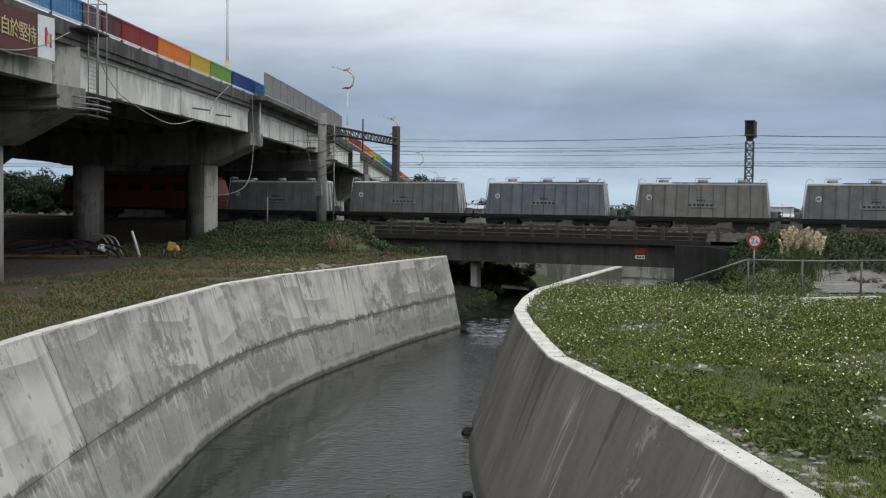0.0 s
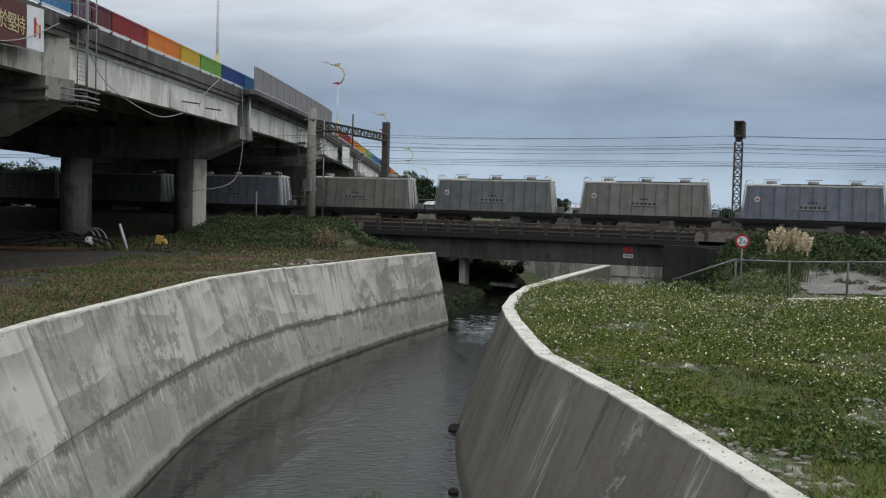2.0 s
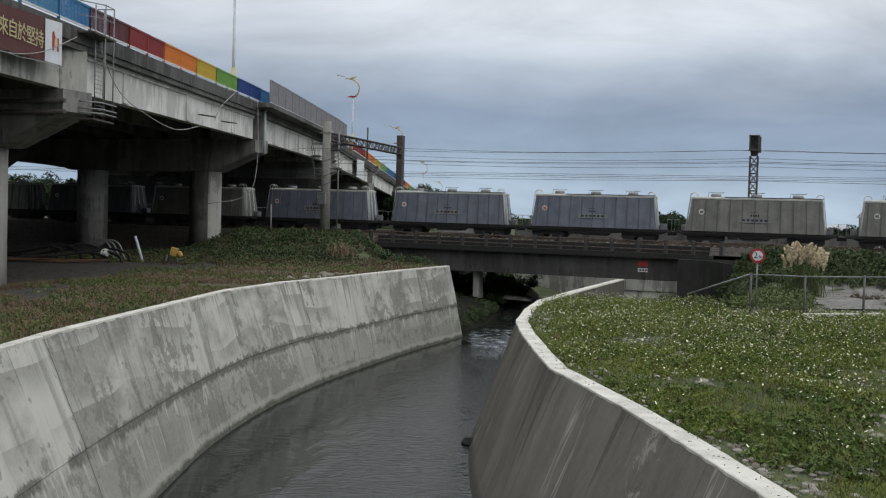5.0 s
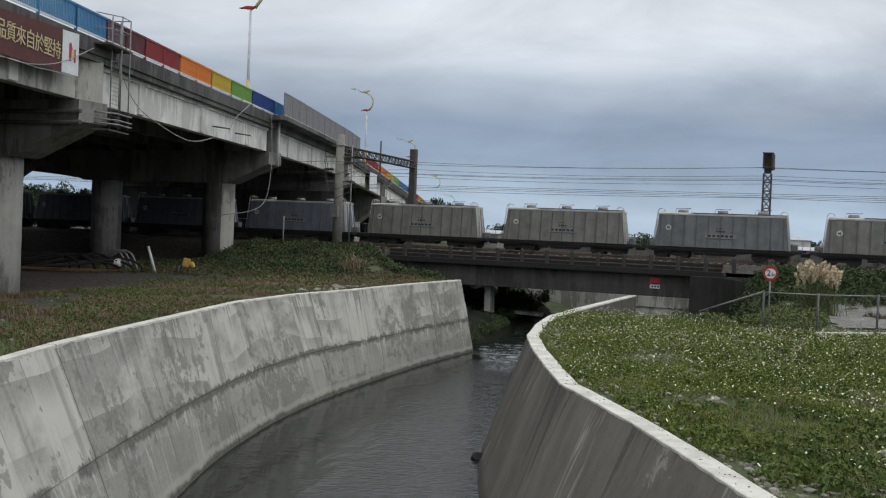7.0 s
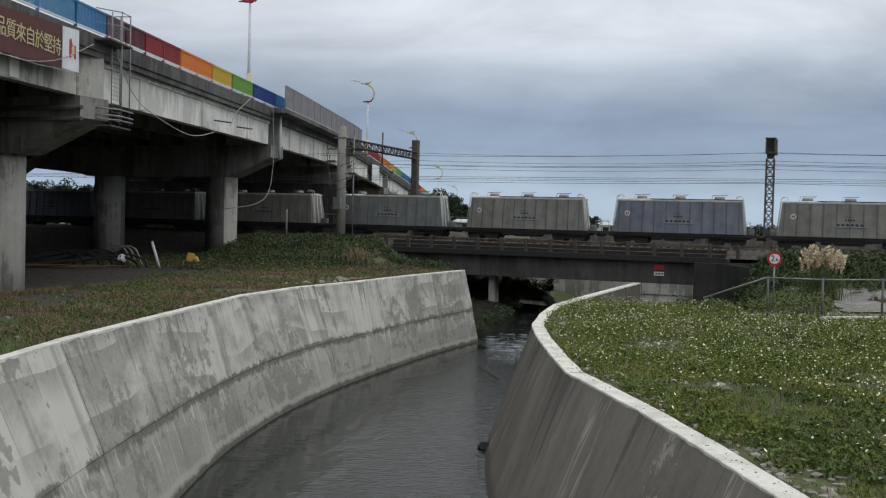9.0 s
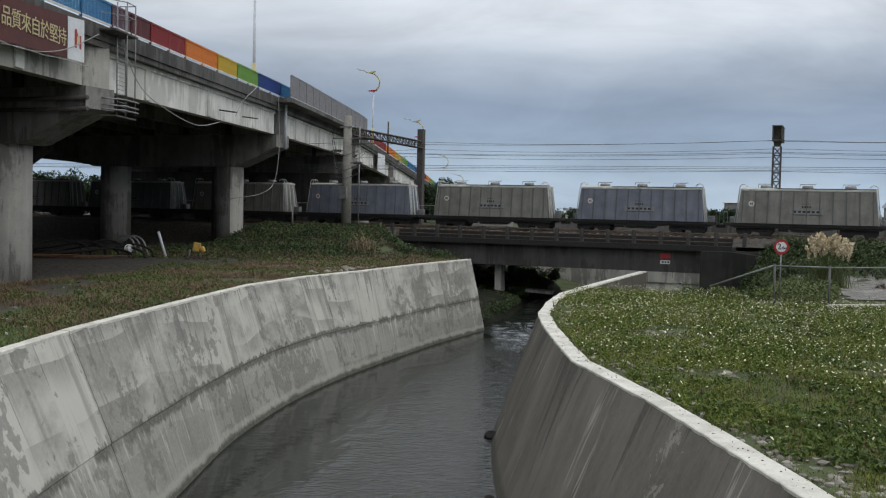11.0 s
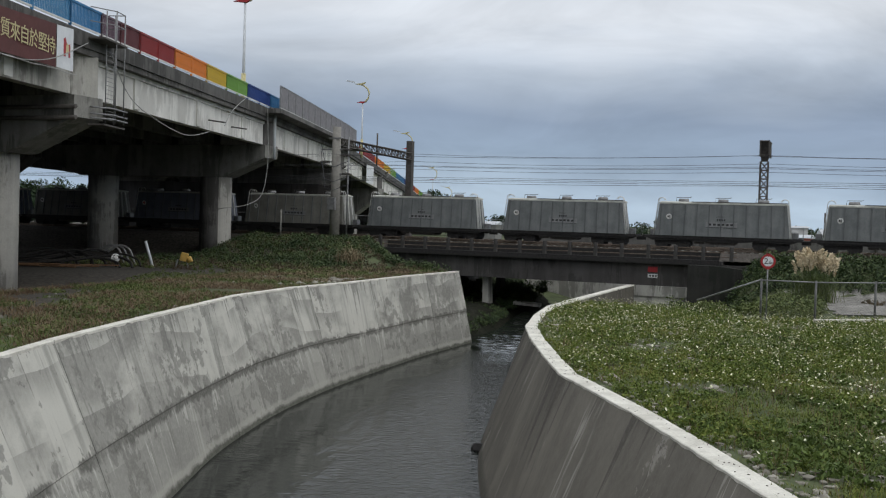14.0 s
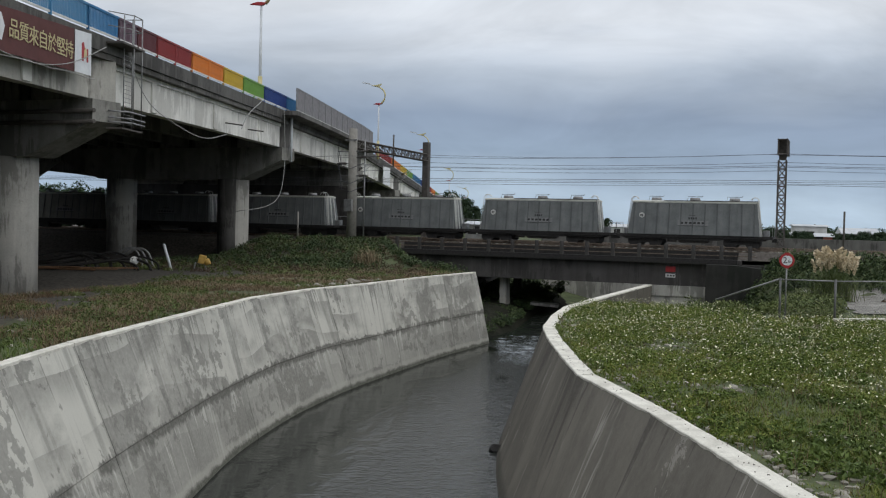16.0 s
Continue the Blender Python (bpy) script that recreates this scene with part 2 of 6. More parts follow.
def dull_wall_concrete(name, rim):
    """Dull brown-grey cast wall: damp tongues under the coping, lime cracks and a few pale scabs."""
    k = Nodes(name, 0.86, 0.3)
    down = k.calc("SUBTRACT", rim, k.v)
    fine, grain = k.tex(1, 1, 8, 6, 0.7), k.tex(1, 1, 30, 4, 0.7)
    tone, gap = k.cell(2.4, 0.7)
    cloud = k.calc("ADD", k.tex(1, 0.6, 0.45, 8, 0.65, 0.2), k.calc("MULTIPLY", k.calc("SUBTRACT", tone, 0.5), 0.05))
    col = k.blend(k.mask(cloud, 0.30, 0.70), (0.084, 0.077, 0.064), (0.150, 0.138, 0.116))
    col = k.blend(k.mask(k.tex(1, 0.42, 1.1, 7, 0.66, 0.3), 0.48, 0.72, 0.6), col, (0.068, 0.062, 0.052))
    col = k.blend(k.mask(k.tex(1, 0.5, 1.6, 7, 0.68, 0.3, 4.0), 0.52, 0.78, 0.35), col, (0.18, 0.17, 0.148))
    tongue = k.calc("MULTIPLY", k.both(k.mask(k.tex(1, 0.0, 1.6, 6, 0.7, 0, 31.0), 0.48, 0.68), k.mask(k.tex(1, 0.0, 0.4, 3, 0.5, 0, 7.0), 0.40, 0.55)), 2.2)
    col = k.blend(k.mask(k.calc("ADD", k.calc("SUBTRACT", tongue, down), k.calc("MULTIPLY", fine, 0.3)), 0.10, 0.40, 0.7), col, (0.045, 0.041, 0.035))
    scab = k.calc("MULTIPLY", k.tex(1, 1.1, 1.6, 9, 0.75, 0.4, 2.0), k.tex(1, 0.6, 0.35, 4, 0.5, 0, 12.0))
    col = k.blend(k.mask(scab, 0.352, 0.372, 0.5), col, (0.32, 0.305, 0.27))
    crack = k.calc("ABSOLUTE", k.calc("SUBTRACT", k.tex(1, 0.10, 0.40, 6, 0.6, 0, 40.0), 0.5))
    col = k.blend(k.both(k.mask(crack, 0.012, 0.003), k.mask(k.tex(1, 0.5, 0.5, 4, 0.6, 0, 19.0), 0.48, 0.60, 0.6)), col, (0.32, 0.31, 0.275))
    col = k.blend(k.both(k.mask(gap, 1.17, 1.19), k.mask(k.tex(1, 0.5, 0.7, 4, 0.6, 0, 8.0), 0.42, 0.56, 0.6)), col, (0.05, 0.046, 0.04))
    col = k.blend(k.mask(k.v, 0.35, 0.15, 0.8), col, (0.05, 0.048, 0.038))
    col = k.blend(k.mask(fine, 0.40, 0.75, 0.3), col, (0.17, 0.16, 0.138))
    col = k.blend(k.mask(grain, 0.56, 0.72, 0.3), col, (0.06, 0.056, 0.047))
    return k.finish(col, fine, 0.3)


M_WALL_L = pale_wall_concrete("pale_channel_concrete", 2.0, 4.55)
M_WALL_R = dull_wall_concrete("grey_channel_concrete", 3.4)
M_COPING = material("pale_coping_concrete", (0.50, 0.48, 0.42), (0.80, 0.78, 0.70), 1.6, 0.85, 0.3, fine=17)
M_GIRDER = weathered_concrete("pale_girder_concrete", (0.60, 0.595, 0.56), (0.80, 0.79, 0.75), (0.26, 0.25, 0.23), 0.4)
M_PIER = weathered_concrete("pier_concrete", (0.33, 0.32, 0.29), (0.50, 0.485, 0.44), (0.12, 0.115, 0.105), 0.6)
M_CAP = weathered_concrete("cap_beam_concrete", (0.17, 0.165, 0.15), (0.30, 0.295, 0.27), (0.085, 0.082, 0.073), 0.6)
M_KERB = weathered_concrete("grimy_parapet_concrete", (0.06, 0.058, 0.054), (0.13, 0.126, 0.118), (0.03, 0.028, 0.026), 0.6)
# darker copy of the pier concrete; carries the shade under decks as colour
M_DARKCON = weathered_concrete("dark_and_shaded_concrete", (0.085, 0.08, 0.075), (0.16, 0.155, 0.145), (0.04, 0.038, 0.035), 0.7)
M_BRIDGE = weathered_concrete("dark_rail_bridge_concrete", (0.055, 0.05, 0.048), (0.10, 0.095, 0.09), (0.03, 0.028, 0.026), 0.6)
M_RUSTRAIL = material("rust_brown_rail_paint", (0.03, 0.022, 0.018), (0.09, 0.06, 0.043), 3, 0.8, 0.15)
M_BALLAST = material("brown_ballast", (0.035, 0.03, 0.026), (0.11, 0.098, 0.085), 5, 0.95, 0.9, fine=16)
M_STEEL = material("galvanised_steel", (0.18, 0.18, 0.18), (0.32, 0.32, 0.32), 4, 0.5, 0.05, 0.5)
M_DARKSTEEL = material("dark_weathered_steel", (0.045, 0.04, 0.036), (0.10, 0.09, 0.08), 5, 0.7, 0.1)
M_RAIL = material("worn_rail_steel", (0.12, 0.09, 0.07), (0.30, 0.24, 0.19), 6, 0.45, 0.05, 0.6)
M_POLE = material("spun_concrete_pole", (0.19, 0.18, 0.16), (0.29, 0.278, 0.25), 3, 0.85, 0.08, streak=0.4)
M_WIRE = material("dark_wire", (0.05, 0.05, 0.055), (0.09, 0.09, 0.10), 3, 0.6, 0)
M_BLACK = material("black_grime", (0.012, 0.012, 0.012), (0.035, 0.032, 0.03), 6, 0.85, 0.2)
M_WHITE = material("dull_white_paint", (0.55, 0.55, 0.53), (0.75, 0.75, 0.73), 3, 0.6, 0.05)
M_RED = material("sign_red", (0.30, 0.02, 0.025), (0.42, 0.032, 0.036), 3, 0.5, 0.0)
M_INK = material("sign_ink", (0.02, 0.02, 0.02), (0.035, 0.035, 0.035), 3, 0.6, 0.0)
M_GREYPANEL = material("grey_mesh_screen", (0.15, 0.145, 0.155), (0.25, 0.24, 0.25), 3, 0.7, 0.1)


# ---- building blocks ----
def part(name, bm, mat, parent=None, label=""):
    """Links a bmesh as one mesh object, under a thing or a part."""
    me = bpy.data.meshes.new(name)
    bm.to_mesh(me)
    bm.free()
    me.materials.append(mat)
    ob = new(name, me)
    if parent:
        ob.parent = parent
    if label:
        ob["label"] = label
    return ob


def share(name, source, parent, m):
    """Another object on the same mesh, under its thing."""
    ob = new(name, source.data)
    ob.parent = parent
    ob.matrix_basis = m
    return ob


def add_box(bm, lo, hi, m=None, bevel=0.0):
    vs = [bm.verts.new((x, y, z)) for z in (lo[2], hi[2]) for x, y in ((lo[0], lo[1]), (hi[0], lo[1]), (hi[0], hi[1]), (lo[0], hi[1]))]
    fs = [bm.faces.new([vs[i] for i in q]) for q in ((3, 2, 1, 0), (4, 5, 6, 7), (0, 1, 5, 4), (1, 2, 6, 5), (2, 3, 7, 6), (3, 0, 4, 7))]
    if bevel:
        es = list({e for f in fs for e in f.edges})
        out = bmesh.ops.bevel(bm, geom=es, offset=bevel, segments=2, affect="EDGES", profile=0.6)
        vs = list({v for f in out["faces"] for v in f.verts} | {v for v in vs if v.is_valid})
    if m is not None:
        bmesh.ops.transform(bm, matrix=m, verts=vs)
    return bm


def box(lo, hi, bevel=0.0, m=None):
    return add_box(bmesh.new(), lo, hi, m, bevel)


def add_tube(bm, pts, r, sides=8, r_end=None):
    """A round bar along points; r may taper to r_end."""
    pts = [Vector(p) for p in pts]
    rings, up = [], Vector((0.13, 0.21, 1)).normalized()
    for i, p in enumerate(pts):
        t = (pts[min(i + 1, len(pts) - 1)] - pts[max(i - 1, 0)]).normalized()
        a = t.cross(up)
        if a.length < 0.2:
            a = t.cross(Vector((1, 0.1, 0)))
        a.normalize()
        b = t.cross(a)
        k = r if r_end is None else r + (r_end - r) * i / (len(pts) - 1)
        rings.append([bm.verts.new(p + (a * math.cos(q) + b * math.sin(q)) * k) for q in (2 * math.pi * j / sides for j in range(sides))])
    for u, v in zip(rings, rings[1:]):
        for j in range(sides):
            f = bm.faces.new((u[j], u[(j + 1) % sides], v[(j + 1) % sides], v[j]))
            f.smooth = sides > 5
    bm.faces.new(rings[0][::-1])
    bm.faces.new(rings[-1])
    return bm


def tube(pts, r, sides=8, r_end=None):
    return add_tube(bmesh.new(), pts, r, sides, r_end)


def add_prism(bm, outline, lo, hi, axis="x"):
    """An outline in the other two axes, drawn out along one axis from lo to hi."""
    def at(p, k):
        return {"x": (k, p[0], p[1]), "y": (p[0], k, p[1]), "z": (p[0], p[1], k)}[axis]
    a, b = [bm.verts.new(at(p, lo)) for p in outline], [bm.verts.new(at(p, hi)) for p in outline]
    n = len(outline)
    for i in range(n):
        bm.faces.new((a[i], a[(i + 1) % n], b[(i + 1) % n], b[i]))
    bm.faces.new(a[::-1])
    bm.faces.new(b)
    bmesh.ops.recalc_face_normals(bm, faces=bm.faces[:])
    return bm


def prism(outline, lo, hi, axis="x"):
    return add_prism(bmesh.new(), outline, lo, hi, axis)


def add_disc(bm, c, axis, r, depth, sides=20):
    c, axis = Vector(c), Vector(axis).normalized()
    return add_tube(bm, [c, c + axis * depth], r, sides)


def loft(sections, closed=True, caps=True):
    """A skin through equal sections of points."""
    bm = bmesh.new()
    rings = [[bm.verts.new(p) for p in s] for s in sections]
    k = len(rings[0])
    for u, v in zip(rings, rings[1:]):
        for j in range(k if closed else k - 1):
            bm.faces.new((u[j], u[(j + 1) % k], v[(j + 1) % k], v[j]))
    if caps and closed:
        bm.faces.new(rings[0][::-1])
        bm.faces.new(rings[-1])
    bmesh.ops.recalc_face_normals(bm, faces=bm.faces[:])
    return bm


def thing(name, label, category, at=None, group="", kind=""):
    ob = tagged(new(name), label, category, group, kind)
    if at is not None:
        ob.matrix_basis = at
    return ob


# ---- the plan: axes of the railway and of the road ----
RAIL_TURN, ROAD_TURN = -20.5, -3.3
RAIL = pose(0, 0, 0, 0, 0, RAIL_TURN)   # x along the track to the right, y away across the tracks
ROAD = pose(0, 0, 0, 0, 0, ROAD_TURN)   # y along the overpass away from the eye, x across it
TRACK_Y, RAIL_Z = 77.4, 6.05


def interp(x, xs, ys):
    return float(np.interp(x, xs, ys))


# channel lines, by distance ahead
LR_Y = [-40, 5, 20.3, 23.3, 26.6, 31.4, 37.6, 43.2, 48.0, 55.2, 62.5]
LR_X = [-8.2, -8.8, -9.05, -9.05, -8.85, -8.55, -8.15, -6.95, -5.0, -2.6, 0.3]
LB_X = [-5.8, -6.6, -7.2, -7.3, -7.35, -7.4, -6.75, -5.55, -4.1, -1.75, 1.25]
LR_Z = [4.60, 4.60, 4.60, 4.59, 4.58, 4.56, 4.53, 4.49, 4.48, 4.46, 4.44]
RR_Y = [-40, 5, 14.4, 16.5, 19.2, 22.7, 26.7, 27.8, 31.0, 36.2, 40.5, 45.6, 50.7, 57.3, 64.8, 71.4]
RR_X = [5.6, 5.4, 5.15, 4.90, 4.57, 4.04, 3.28, 3.04, 2.93, 2.85, 2.95, 3.7, 4.75, 7.1, 9.9, 12.4]
RB_X = [2.0, 1.9, 1.75, 1.6, 1.35, 1.1, 0.9, 0.85, 0.85, 1.2, 1.9, 2.85, 3.9, 6.3, 9.2, 11.7]
RIM_R = 3.4


def left_rim(y):
    return interp(y, LR_Y + [64, 67, 72, 78, 92, 110], LR_X + [-0.2, -2.6, -4.6, -6.0, -4.0, 4.0])


def right_rim(y):
    return interp(y, RR_Y + [74, 92, 110], RR_X + [15.5, 24.0, 36.0])


def smooth(a, b, x):
    k = min(1, max(0, (x - a) / (b - a)))
    return k * k * (3 - 2 * k)


def across(x, y):
    """Distance across the tracks and along them."""
    a = radians(-RAIL_TURN)
    return x * math.sin(a) + y * math.cos(a), x * math.cos(a) - y * math.sin(a)


def ground_z(x, y, side):
    n, s = across(x, y)
    if side < 0:
        low = 3.95 + 0.35 * smooth(16, 2, left_rim(y) - x) + 0.10 * smooth(0, -40, x)
        low -= 0.45 * smooth(58, 48, y) * smooth(10, 14, left_rim(y) - x)
        deep = smooth(-43, -47, s)          # under the overpass the slope is short and steep
        z = low + (5.72 - low) * smooth(59 + 10.5 * deep, 71.5 + 2 * deep, n)
    else:
        low = RIM_R - 0.05 - 1.9 * smooth(53, 58, n) * smooth(-2.5, -6.5, s)
        z = low + (5.55 - low) * smooth(66.0, 72.0, n) * smooth(-7.2, -4.0, s)
        if n > 73:
            z = low + (5.72 - low) * smooth(73, 76, n)
    bump = 0.05 * noise.noise((x * 0.7, y * 0.7, 0)) + 0.10 * noise.noise((x * 0.16, y * 0.16, 3))
    if n > 100:
        z += (5.0 - z) * smooth(100, 130, n)
    return z + bump * (1 if n < 70 else 0.2)


# ---- ground: one sheet with the channel cut into it ----
def ground_sheet():
    ys = [-2500, -700, -200, -60, -20] + [float(v) for v in np.arange(-8, 112, 1.0)] + [115, 120, 128, 140, 160, 200, 260, 400, 700, 1200, 2200, 4000]
    offs = [0.0, 0.25, 0.6, 1.0, 1.6, 2.3, 3.0, 4.0, 5.0, 6.0, 7.0, 8.0, 9.5, 11, 12.5, 14, 16, 18, 20, 22.5, 25, 28, 31, 35, 40, 46, 53, 62, 75, 95, 130, 200, 400, 900, 2500]
    bm, rows = bmesh.new(), []
    for y in ys:
        xl, xr = left_rim(y) - 0.22, right_rim(y) + 0.48
        row = [(xl - o, ground_z(xl - o, y, -1)) for o in reversed(offs)]
        far = smooth(104, 112, y)
        bed = -0.7 + 5.6 * far
        side_bank = 3.2 * smooth(84, 93, y)
        ease = 0.18 + 1.0 * smooth(62.6, 65.5, y)
        row += [(xl + ease, min(bed + side_bank, row[-1][1])), ((xl + xr) / 2, bed + side_bank * 0.1), (xr - 0.18 - 1.5 * smooth(71.5, 73, y), bed)]
        row += [(xr + o, ground_z(xr + o, y, 1)) for o in offs]
        rows.append([bm.verts.new((x, y, z)) for x, z in row])
    for a, b in zip(rows, rows[1:]):
        for j in range(len(a) - 1):
            bm.faces.new((a[j], a[j + 1], b[j + 1], b[j])).smooth = True
    return bm


def ground_material():
    m = material("bank_soil_and_grass", (0.035, 0.05, 0.018), (0.10, 0.12, 0.05), 0.9, 0.95, 0.6, fine=9)
    n, l = m.node_tree.nodes, m.node_tree.links
    b = n["Principled BSDF"]
    base = b.inputs["Base Color"].links[0].from_socket
    tc = n.new("ShaderNodeTexCoord")
    sep = n.new("ShaderNodeSeparateXYZ")
    l.new(tc.outputs["Object"], sep.inputs[0])
    # bare grey-brown soil in patches and under the overpass, darkened to paint its shade
    soil = n.new("ShaderNodeTexNoise")
    soil.inputs["Scale"].default_value, soil.inputs["Detail"].default_value = 0.35, 8
    l.new(tc.outputs["Object"], soil.inputs["Vector"])
    bias = n.new("ShaderNodeMapRange")
    for k, v in (("From Min", -12.0), ("From Max", -17.0), ("To Min", -0.05), ("To Max", 0.45)):
        bias.inputs[k].default_value = v
    l.new(sep.outputs["X"], bias.inputs["Value"])
    ad = n.new("ShaderNodeMath")
    ad.operation = "ADD"
    l.new(soil.outputs["Fac"], ad.inputs[0])
    l.new(bias.outputs[0], ad.inputs[1])
    rp = n.new("ShaderNodeValToRGB")
    rp.color_ramp.elements[0].position, rp.color_ramp.elements[1].position = 0.52, 0.66
    l.new(ad.outputs[0], rp.inputs[0])
    grit = n.new("ShaderNodeTexNoise")
    grit.inputs["Scale"].default_value, grit.inputs["Detail"].default_value = 5.0, 8
    l.new(tc.outputs["Object"], grit.inputs["Vector"])
    gr = n.new("ShaderNodeValToRGB")
    gr.color_ramp.elements[0].position, gr.color_ramp.elements[1].position = 0.35, 0.7
    gr.color_ramp.elements[0].color, gr.color_ramp.elements[1].color = (0.026, 0.022, 0.018, 1), (0.10, 0.09, 0.074, 1)
    l.new(grit.outputs["Fac"], gr.inputs[0])
    mix = n.new("ShaderNodeMix")
    mix.data_type = "RGBA"
    l.new(rp.outputs[0], mix.inputs["Factor"])
    l.new(base, mix.inputs["A"])
    l.new(gr.outputs[0], mix.inputs["B"])
    l.new(mix.outputs["Result"], b.inputs["Base Color"])
    return m


ground = part("ground", ground_sheet(), ground_material())
tagged(ground, "grassy river bank soil with bare stony patches", "ground", kind="structure")


# ---- water ----
def water_material():
    """Murky water: calm sheets and drifts of small wind ripples."""
    m = bpy.data.materials.new("murky_channel_water")
    m.use_nodes = True
    n, l = m.node_tree.nodes, m.node_tree.links
    b = n["Principled BSDF"]
    b.inputs["Base Color"].default_value = (0.015, 0.018, 0.015, 1)
    b.inputs["Roughness"].default_value = 0.03
    b.inputs["IOR"].default_value = 1.33
    b.inputs["Specular IOR Level"].default_value = 0.45
    tc = n.new("ShaderNodeTexCoord")

    def tex(sx, sy, turn, scale, detail, warp=0.0):
        mp, t = n.new("ShaderNodeMapping"), n.new("ShaderNodeTexNoise")
        mp.inputs["Scale"].default_value, mp.inputs["Rotation"].default_value = (sx, sy, 1), (0, 0, radians(turn))
        l.new(tc.outputs["Object"], mp.inputs[0])
        t.inputs["Scale"].default_value, t.inputs["Detail"].default_value, t.inputs["Distortion"].default_value = scale, detail, warp
        l.new(mp.outputs[0], t.inputs["Vector"])
        return t.outputs["Fac"]

    gust = n.new("ShaderNodeMapRange")
    gust.interpolation_type = "SMOOTHSTEP"
    for k, v in (("From Min", 0.40), ("From Max", 0.60), ("To Min", 0.05), ("To Max", 1.0)):
        gust.inputs[k].default_value = v
    # the foot of the pale wall is sheltered; the wind reaches the middle
    sep, lee = n.new("ShaderNodeSeparateXYZ"), n.new("ShaderNodeMapRange")
    l.new(tc.outputs["Object"], sep.inputs[0])
    bend, off = n.new("ShaderNodeMath"), n.new("ShaderNodeMath")
    bend.operation, off.operation = "MULTIPLY_ADD", "ADD"
    bend.inputs[1].default_value, bend.inputs[2].default_value = -0.17, 5.5
    l.new(sep.outputs["Y"], bend.inputs[0])
    l.new(bend.outputs[0], off.inputs[0])
    l.new(sep.outputs["X"], off.inputs[1])
    for k, v in (("From Min", -5.6), ("From Max", -1.5), ("To Min", -0.16), ("To Max", 0.17)):
        lee.inputs[k].default_value = v
    l.new(off.outputs[0], lee.inputs["Value"])
    drift = n.new("ShaderNodeMath")
    drift.operation = "ADD"
    l.new(tex(1.0, 0.35, 18, 0.42, 5, 0.6), drift.inputs[0])
    l.new(lee.outputs[0], drift.inputs[1])
    l.new(drift.outputs[0], gust.inputs["Value"])
    mu = n.new("ShaderNodeMath")
    mu.operation = "MULTIPLY"
    l.new(tex(0.55, 1.0, 14, 5.2, 5, 0.5), mu.inputs[0])
    l.new(gust.outputs[0], mu.inputs[1])
    swell = n.new("ShaderNodeMath")
    swell.operation = "MULTIPLY_ADD"
    swell.inputs[1].default_value = 0.22
    l.new(tex(0.6, 1.0, -10, 1.3, 3, 0.3), swell.inputs[0])
    l.new(mu.outputs[0], swell.inputs[2])
    bp = n.new("ShaderNodeBump")
    bp.inputs["Strength"].default_value, bp.inputs["Distance"].default_value = 0.75, 0.085
    l.new(swell.outputs[0], bp.inputs["Height"])
    l.new(bp.outputs[0], b.inputs["Normal"])
    return m


def water_sheet():
    bm, rows = bmesh.new(), []
    for y in np.arange(-30, 109, 2.0):
        y = float(y)
        xl = interp(y, LR_Y, LB_X) - 0.6 if y < 62.5 else left_rim(y) + 0.2
        xr = interp(y, RR_Y, RB_X) + 0.5 if y < 71.4 else right_rim(y) - 0.3
        rows.append([bm.verts.new((xl + (xr - xl) * k / 6, y, 0)) for k in range(7)])
    for a, b in zip(rows, rows[1:]):
        for j in range(6):
            bm.faces.new((a[j], a[j + 1], b[j + 1], b[j]))
    return bm


tagged(part("water", water_sheet(), water_material()), "murky grey-green water with wind ripples in the channel", "water", kind="structure")


# ---- channel walls, cast in bays between joints ----
def wall_bay(ys, rim_x, base_x, rim_z, side, thick, ledge, slant):
    """One bay of battered wall: section points from the foot up the face over the top to the back; slant: how far the joints run forward on their way down."""
    secs, dist = [], []
    for y in ys:
        xr, zr, yb = rim_x(y), rim_z(y), y - slant
        xb = base_x(yb)
        out = -side  # towards the channel
        mid = 0.44
        ym, xm = yb + slant * mid, xb + (xr - xb) * mid
        dist.append(0 if not secs else dist[-1] + (Vector(secs[-1][4]) - Vector((xr, y, zr - 0.03))).length)
        secs.append([(xb + out * 0.12, yb, -1.0), (xb, yb, 0.0), (xm, ym, zr * mid), (xm + out * ledge + (xr - xb) * 0.006, ym + slant * 0.006, zr * (mid + 0.006)),
                     (xr, y, zr - 0.03), (xr - out * 0.03, y, zr), (xr - out * thick, y, zr), (xr - out * (thick + 0.02), y, -1.0)])
    bm = loft(secs)
    bm.verts.ensure_lookup_table()
    bm.verts.index_update()
    uv = bm.loops.layers.uv.new("along_and_up")
    for f in bm.faces:
        for lp in f.loops:
            lp[uv].uv = (dist[lp.vert.index // 8] + ys[0] * 3.1, lp.vert.co.z)
    return bm


